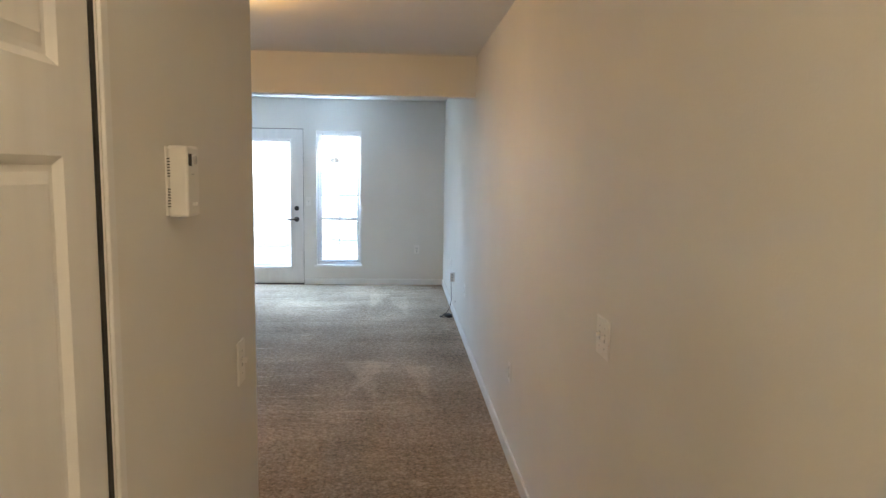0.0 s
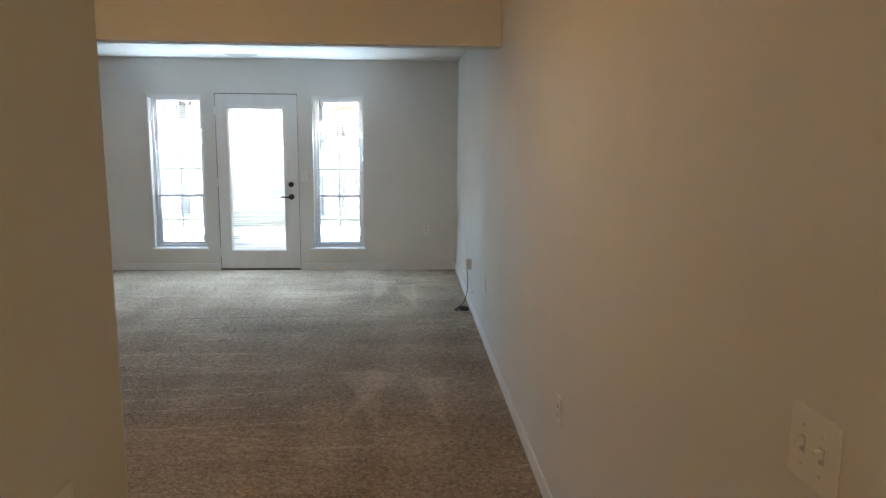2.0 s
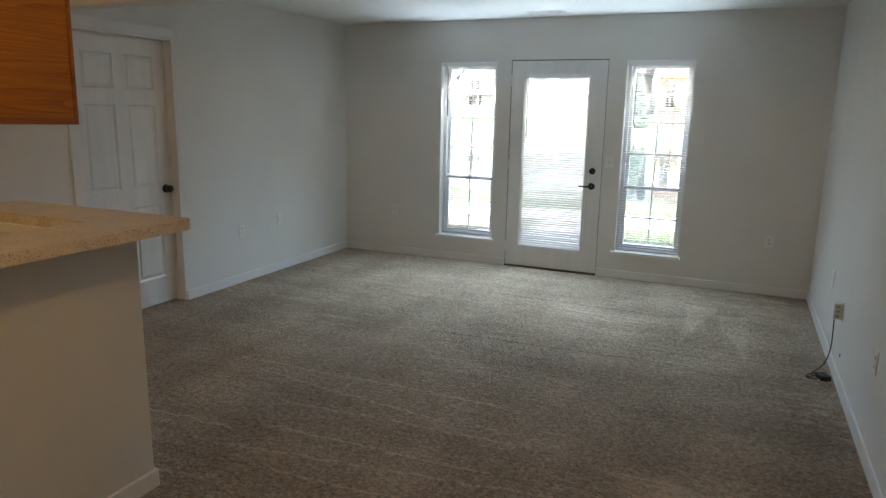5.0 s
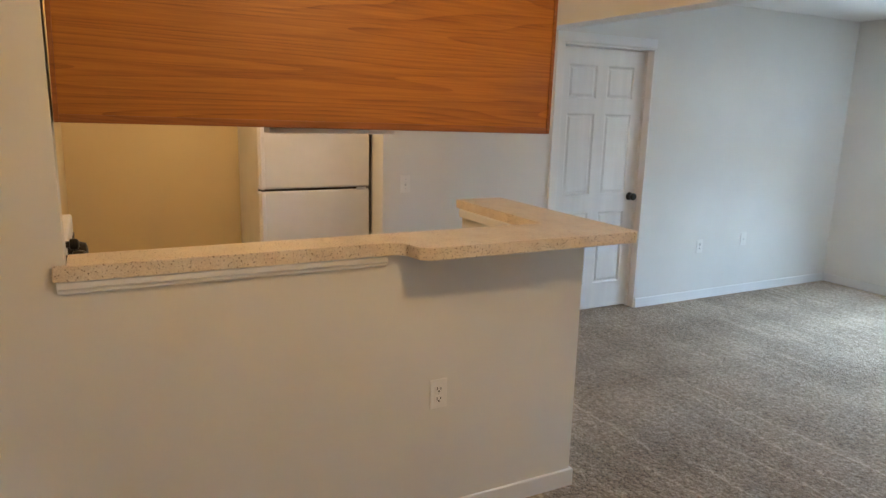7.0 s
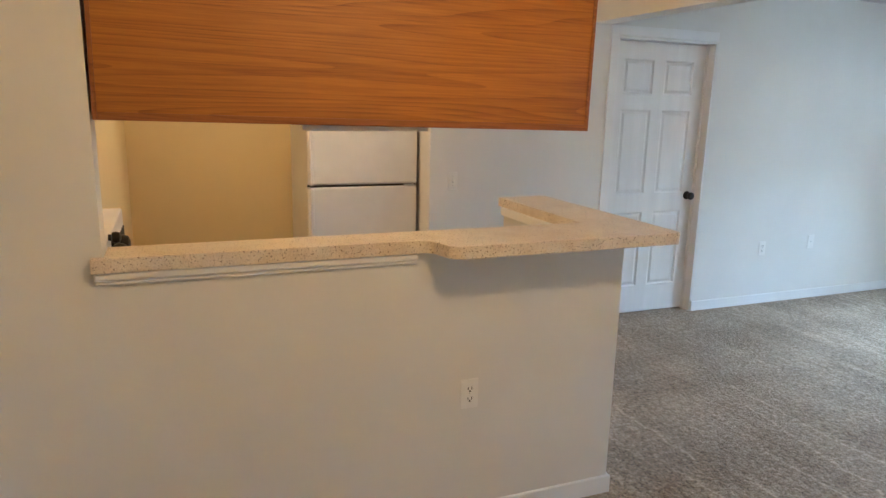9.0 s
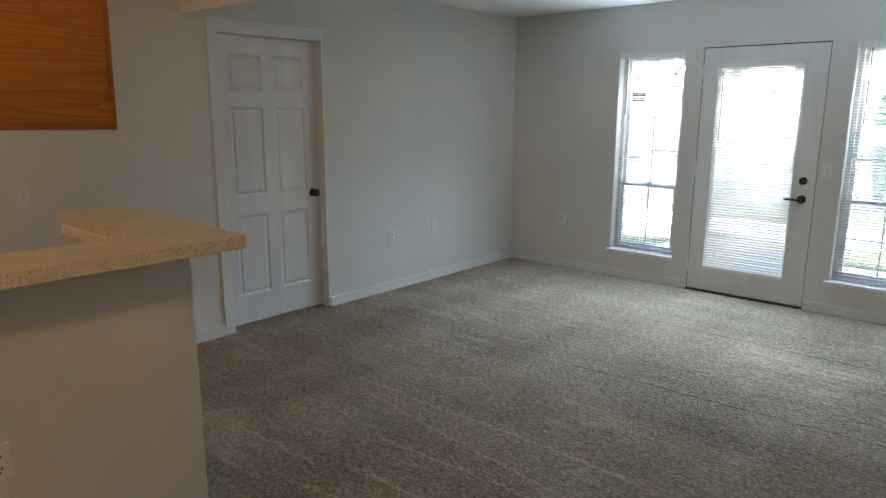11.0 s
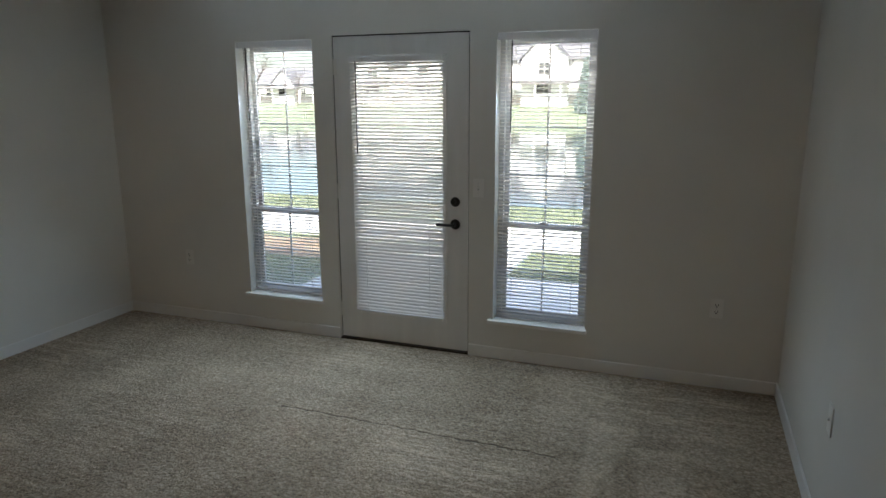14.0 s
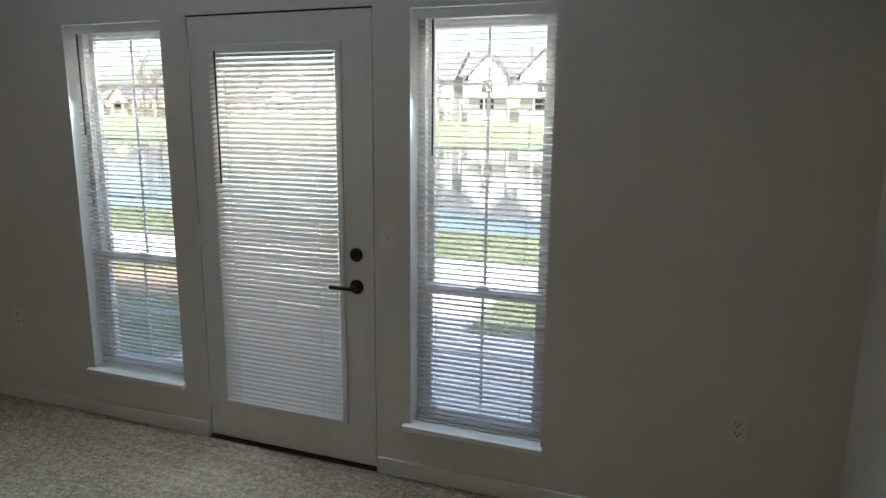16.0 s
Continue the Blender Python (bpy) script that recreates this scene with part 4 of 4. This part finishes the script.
def house(x, y, z, w, d, h, pitch, siding, label, gables):
    """A two-storey house that shows its long side to the pond, with front gables."""
    o = thing("house", pose(x, y, z), label, "house", "houses across the pond")
    part("wall", boxes((0, w, 0, d, -0.5, h)), siding, o)
    part("base_course", boxes((-0.06, w + 0.06, -0.06, 0.0, -0.5, 1.1)), STONE, o, "grey stone base course")
    rise = d / 2 * pitch
    bm = bmesh.new()
    pr = [(-0.4, -0.5, h - 0.1), (-0.4, d + 0.5, h - 0.1), (-0.4, d / 2, h + rise)]
    a = [bm.verts.new(p) for p in pr]
    b = [bm.verts.new((w + 0.4, p[1], p[2])) for p in pr]
    for q in ((a[0], a[2], a[1]), (b[0], b[1], b[2]), (a[0], b[0], b[2], a[2]), (a[2], b[2], b[1], a[1]), (a[0], a[1], b[1], b[0])):
        bm.faces.new(q)
    bmesh.ops.recalc_face_normals(bm, faces=bm.faces)
    part("roof", bm, SHINGLE, o, "dark grey shingle roof")
    for gx, gw in gables:
        gr = gw / 2 * 1.0
        bm = bmesh.new()
        pts = [(gx, -0.9, -0.5), (gx + gw, -0.9, -0.5), (gx + gw, -0.9, h), (gx + gw / 2, -0.9, h + gr), (gx, -0.9, h)]
        f = bm.faces.new([bm.verts.new(p) for p in pts])
        ext = bmesh.ops.extrude_face_region(bm, geom=[f])["geom"]
        bmesh.ops.translate(bm, vec=(0, d / 2, 0), verts=[v for v in ext if isinstance(v, bmesh.types.BMVert)])
        bmesh.ops.recalc_face_normals(bm, faces=bm.faces)
        g = part("gable", bm, siding, o)
        for s in (-1, 1):
            bm = bmesh.new()
            ex, ez = gx + gw / 2 + s * (gw / 2 + 0.45), h - 0.45
            q = [(ex, -1.25, ez), (gx + gw / 2, -1.25, h + gr), (gx + gw / 2, d / 2, h + gr), (ex, d / 2, ez)]
            lo, hi = [bm.verts.new(p) for p in q], [bm.verts.new((p[0], p[1], p[2] + 0.22)) for p in q]
            bm.faces.new(lo), bm.faces.new(hi)
            for i in range(4):
                bm.faces.new((lo[i], lo[(i + 1) % 4], hi[(i + 1) % 4], hi[i]))
            bmesh.ops.recalc_face_normals(bm, faces=bm.faces)
            part("gable_roof", bm, SHINGLE, g)
        far_window(o, gx + gw / 2, -0.9, h - 1.9, 1.5)
        far_window(o, gx + gw / 2, -0.9, 1.2, 1.9)
    x1 = 1.6
    while x1 < w - 1:
        if not any(gx - 0.9 < x1 < gx + gw + 0.9 for gx, gw in gables):
            far_window(o, x1, 0.0, h - 2.0, 1.1)
            far_window(o, x1, -0.06, 1.2, 1.1)
        x1 += 2.6
    for px_ in np.arange(0.4, w, 2.9):
        part("porch_post", boxes((px_, px_ + 0.16, -2.4, -2.24, -0.5, 2.5)), TRIM, o)
    part("porch_roof", boxes((0, w, -2.6, -0.9, 2.5, 2.72)), SHINGLE, o)
    return o


def far_window(o, x, y, z, w):
    win = part("window", boxes((x - w / 2, x + w / 2, y - 0.08, y - 0.03, z, z + 1.5)), TRIM, o, "white window frame")
    for i in range(2):
        for k in range(2):
            a = x - w / 2 + 0.08 + i * (w - 0.1) / 2
            part("pane", boxes((a, a + (w - 0.22) / 2, y - 0.1, y - 0.08, z + 0.08 + k * 0.7, z + 0.72 + k * 0.7)), DARKGLASS, win)


house(-26, 84, 0.95, 15, 10, 5.2, 0.75, SIDING, "pale two-storey house with front gables across the pond", ((1.0, 4.6), (7.2, 5.4)))
house(-43, 86, 0.95, 15, 10, 5.0, 0.75, SIDING, "pale two-storey house with dark shingle roof", ((2.0, 4.4), (9.0, 4.4)))
house(-9.5, 86, 0.95, 13, 10, 4.8, 0.7, TANSIDING, "tan two-storey house beside the conifer", ((6.0, 5.0),))
house(7, 88, 0.95, 15, 10, 5.0, 0.7, TANSIDING, "tan two-storey house at the pond's far side", ((2.0, 5.0),))
house(-84, 118, 1.0, 22, 11, 3.4, 0.6, SIDING, "low pale house far behind the pond", ((8.0, 5.0),))
house(-124, 122, 1.0, 24, 11, 3.6, 0.6, TANSIDING, "low tan house far behind the pond", ((4.0, 5.0),))


def conifer(x, y, z, h, seed):
    rng = random.Random(seed)
    t = thing("conifer_tree", pose(x, y, z), "bluish green conifer with drooping uneven branches", "tree", "trees across the pond")
    part("trunk", lathe([(h * 0.02, -0.3), (h * 0.012, h * 0.5), (0.02, h)], None, 10), BARK, t)
    verts, faces = [], []
    for lev in range(34):
        f = lev / 34
        zz, rad = h * (0.1 + 0.88 * f), h * 0.21 * (1 - f) ** 0.85 + 0.15
        for b in range(11):
            a = rng.uniform(0, 6.28)
            r = rad * rng.uniform(0.55, 1.1)
            for s in range(5):
                u = (s + 0.6) / 5
                px_, py_, pz_ = r * u * math.cos(a), r * u * math.sin(a), zz - r * u * 0.35 + rng.uniform(-0.1, 0.1)
                w = 0.2 + 0.18 * h / 12 * rng.uniform(0.6, 1.4)
                for c in range(2):
                    th_ = rng.uniform(0, 6.28)
                    i = len(verts)
                    verts += [(px_ - w * math.cos(th_), py_ - w * math.sin(th_), pz_ - 0.12), (px_ + w * math.cos(th_), py_ + w * math.sin(th_), pz_ - 0.12 * rng.random()), (px_ + rng.uniform(-0.2, 0.2), py_ + rng.uniform(-0.2, 0.2), pz_ + 0.3)]
                    faces.append((i, i + 1, i + 2))
    me = bpy.data.meshes.new("crown")
    me.from_pydata(verts, [], faces)
    me.materials.append(NEEDLES)
    c = new("crown", me)
    c.parent = t
    return t


def leafy_tree(x, y, z, h, seed, mat, leaves, label):
    """Trunk, forking limbs and, where it has them, many small leaves."""
    rng = random.Random(seed)
    t = thing("tree", pose(x, y, z), label, "tree", "trees across the pond")
    bm = bmesh.new()
    tips = []

    def limb(p, d, ln, r, depth):
        q = p + d * ln
        up = d.to_track_quat("Z", "Y").to_matrix()
        ra = [bm.verts.new(p + up @ Vector((r * math.cos(k * 1.257), r * math.sin(k * 1.257), 0))) for k in range(5)]
        rb = [bm.verts.new(q + up @ Vector((r * 0.6 * math.cos(k * 1.257), r * 0.6 * math.sin(k * 1.257), 0))) for k in range(5)]
        for k in range(5):
            bm.faces.new((ra[k], ra[(k + 1) % 5], rb[(k + 1) % 5], rb[k]))
        if depth == 0:
            tips.append(q)
            return
        for _ in range(3):
            nd = (d + Vector((rng.uniform(-0.8, 0.8), rng.uniform(-0.8, 0.8), rng.uniform(-0.1, 0.5)))).normalized()
            limb(q, nd, ln * rng.uniform(0.6, 0.8), r * 0.58, depth - 1)

    limb(Vector((0, 0, -0.3)), Vector((0, 0, 1)), h * 0.32, h * 0.022, 4)
    part("trunk", bm, BARK, t)
    if leaves:
        verts, faces = [], []
        for q in tips:
            for _ in range(leaves):
                c = q + Vector((rng.gauss(0, 0.35), rng.gauss(0, 0.35), rng.gauss(0, 0.3)))
                i = len(verts)
                verts += [tuple(c + Vector((rng.uniform(-0.14, 0.14), rng.uniform(-0.14, 0.14), rng.uniform(-0.14, 0.14)))) for _ in range(3)]
                faces.append((i, i + 1, i + 2))
        me = bpy.data.meshes.new("crown")
        me.from_pydata(verts, [], faces)
        me.materials.append(mat)
        c = new("crown", me)
        c.parent = t
    return t


conifer(-10.2, 76, 0.3, 5.4, 1)
conifer(-14.5, 97, 0.9, 12, 2)
leafy_tree(-6.5, 77, 0.4, 6.5, 4, AUTUMN, 14, "tree with thinning orange-brown autumn leaves")
leafy_tree(1.5, 78, 0.4, 6, 5, AUTUMN, 12, "tree with thinning orange-brown autumn leaves")
for i, (x, y, h) in enumerate(((-56, 84, 9), (-66, 92, 11), (-76, 88, 9), (-90, 100, 12), (-104, 96, 10), (-31, 79, 5), (-47, 80, 5))):
    leafy_tree(x, y, bank(y), h, 20 + i, AUTUMN, 0, "bare leafless tree with fine branches")
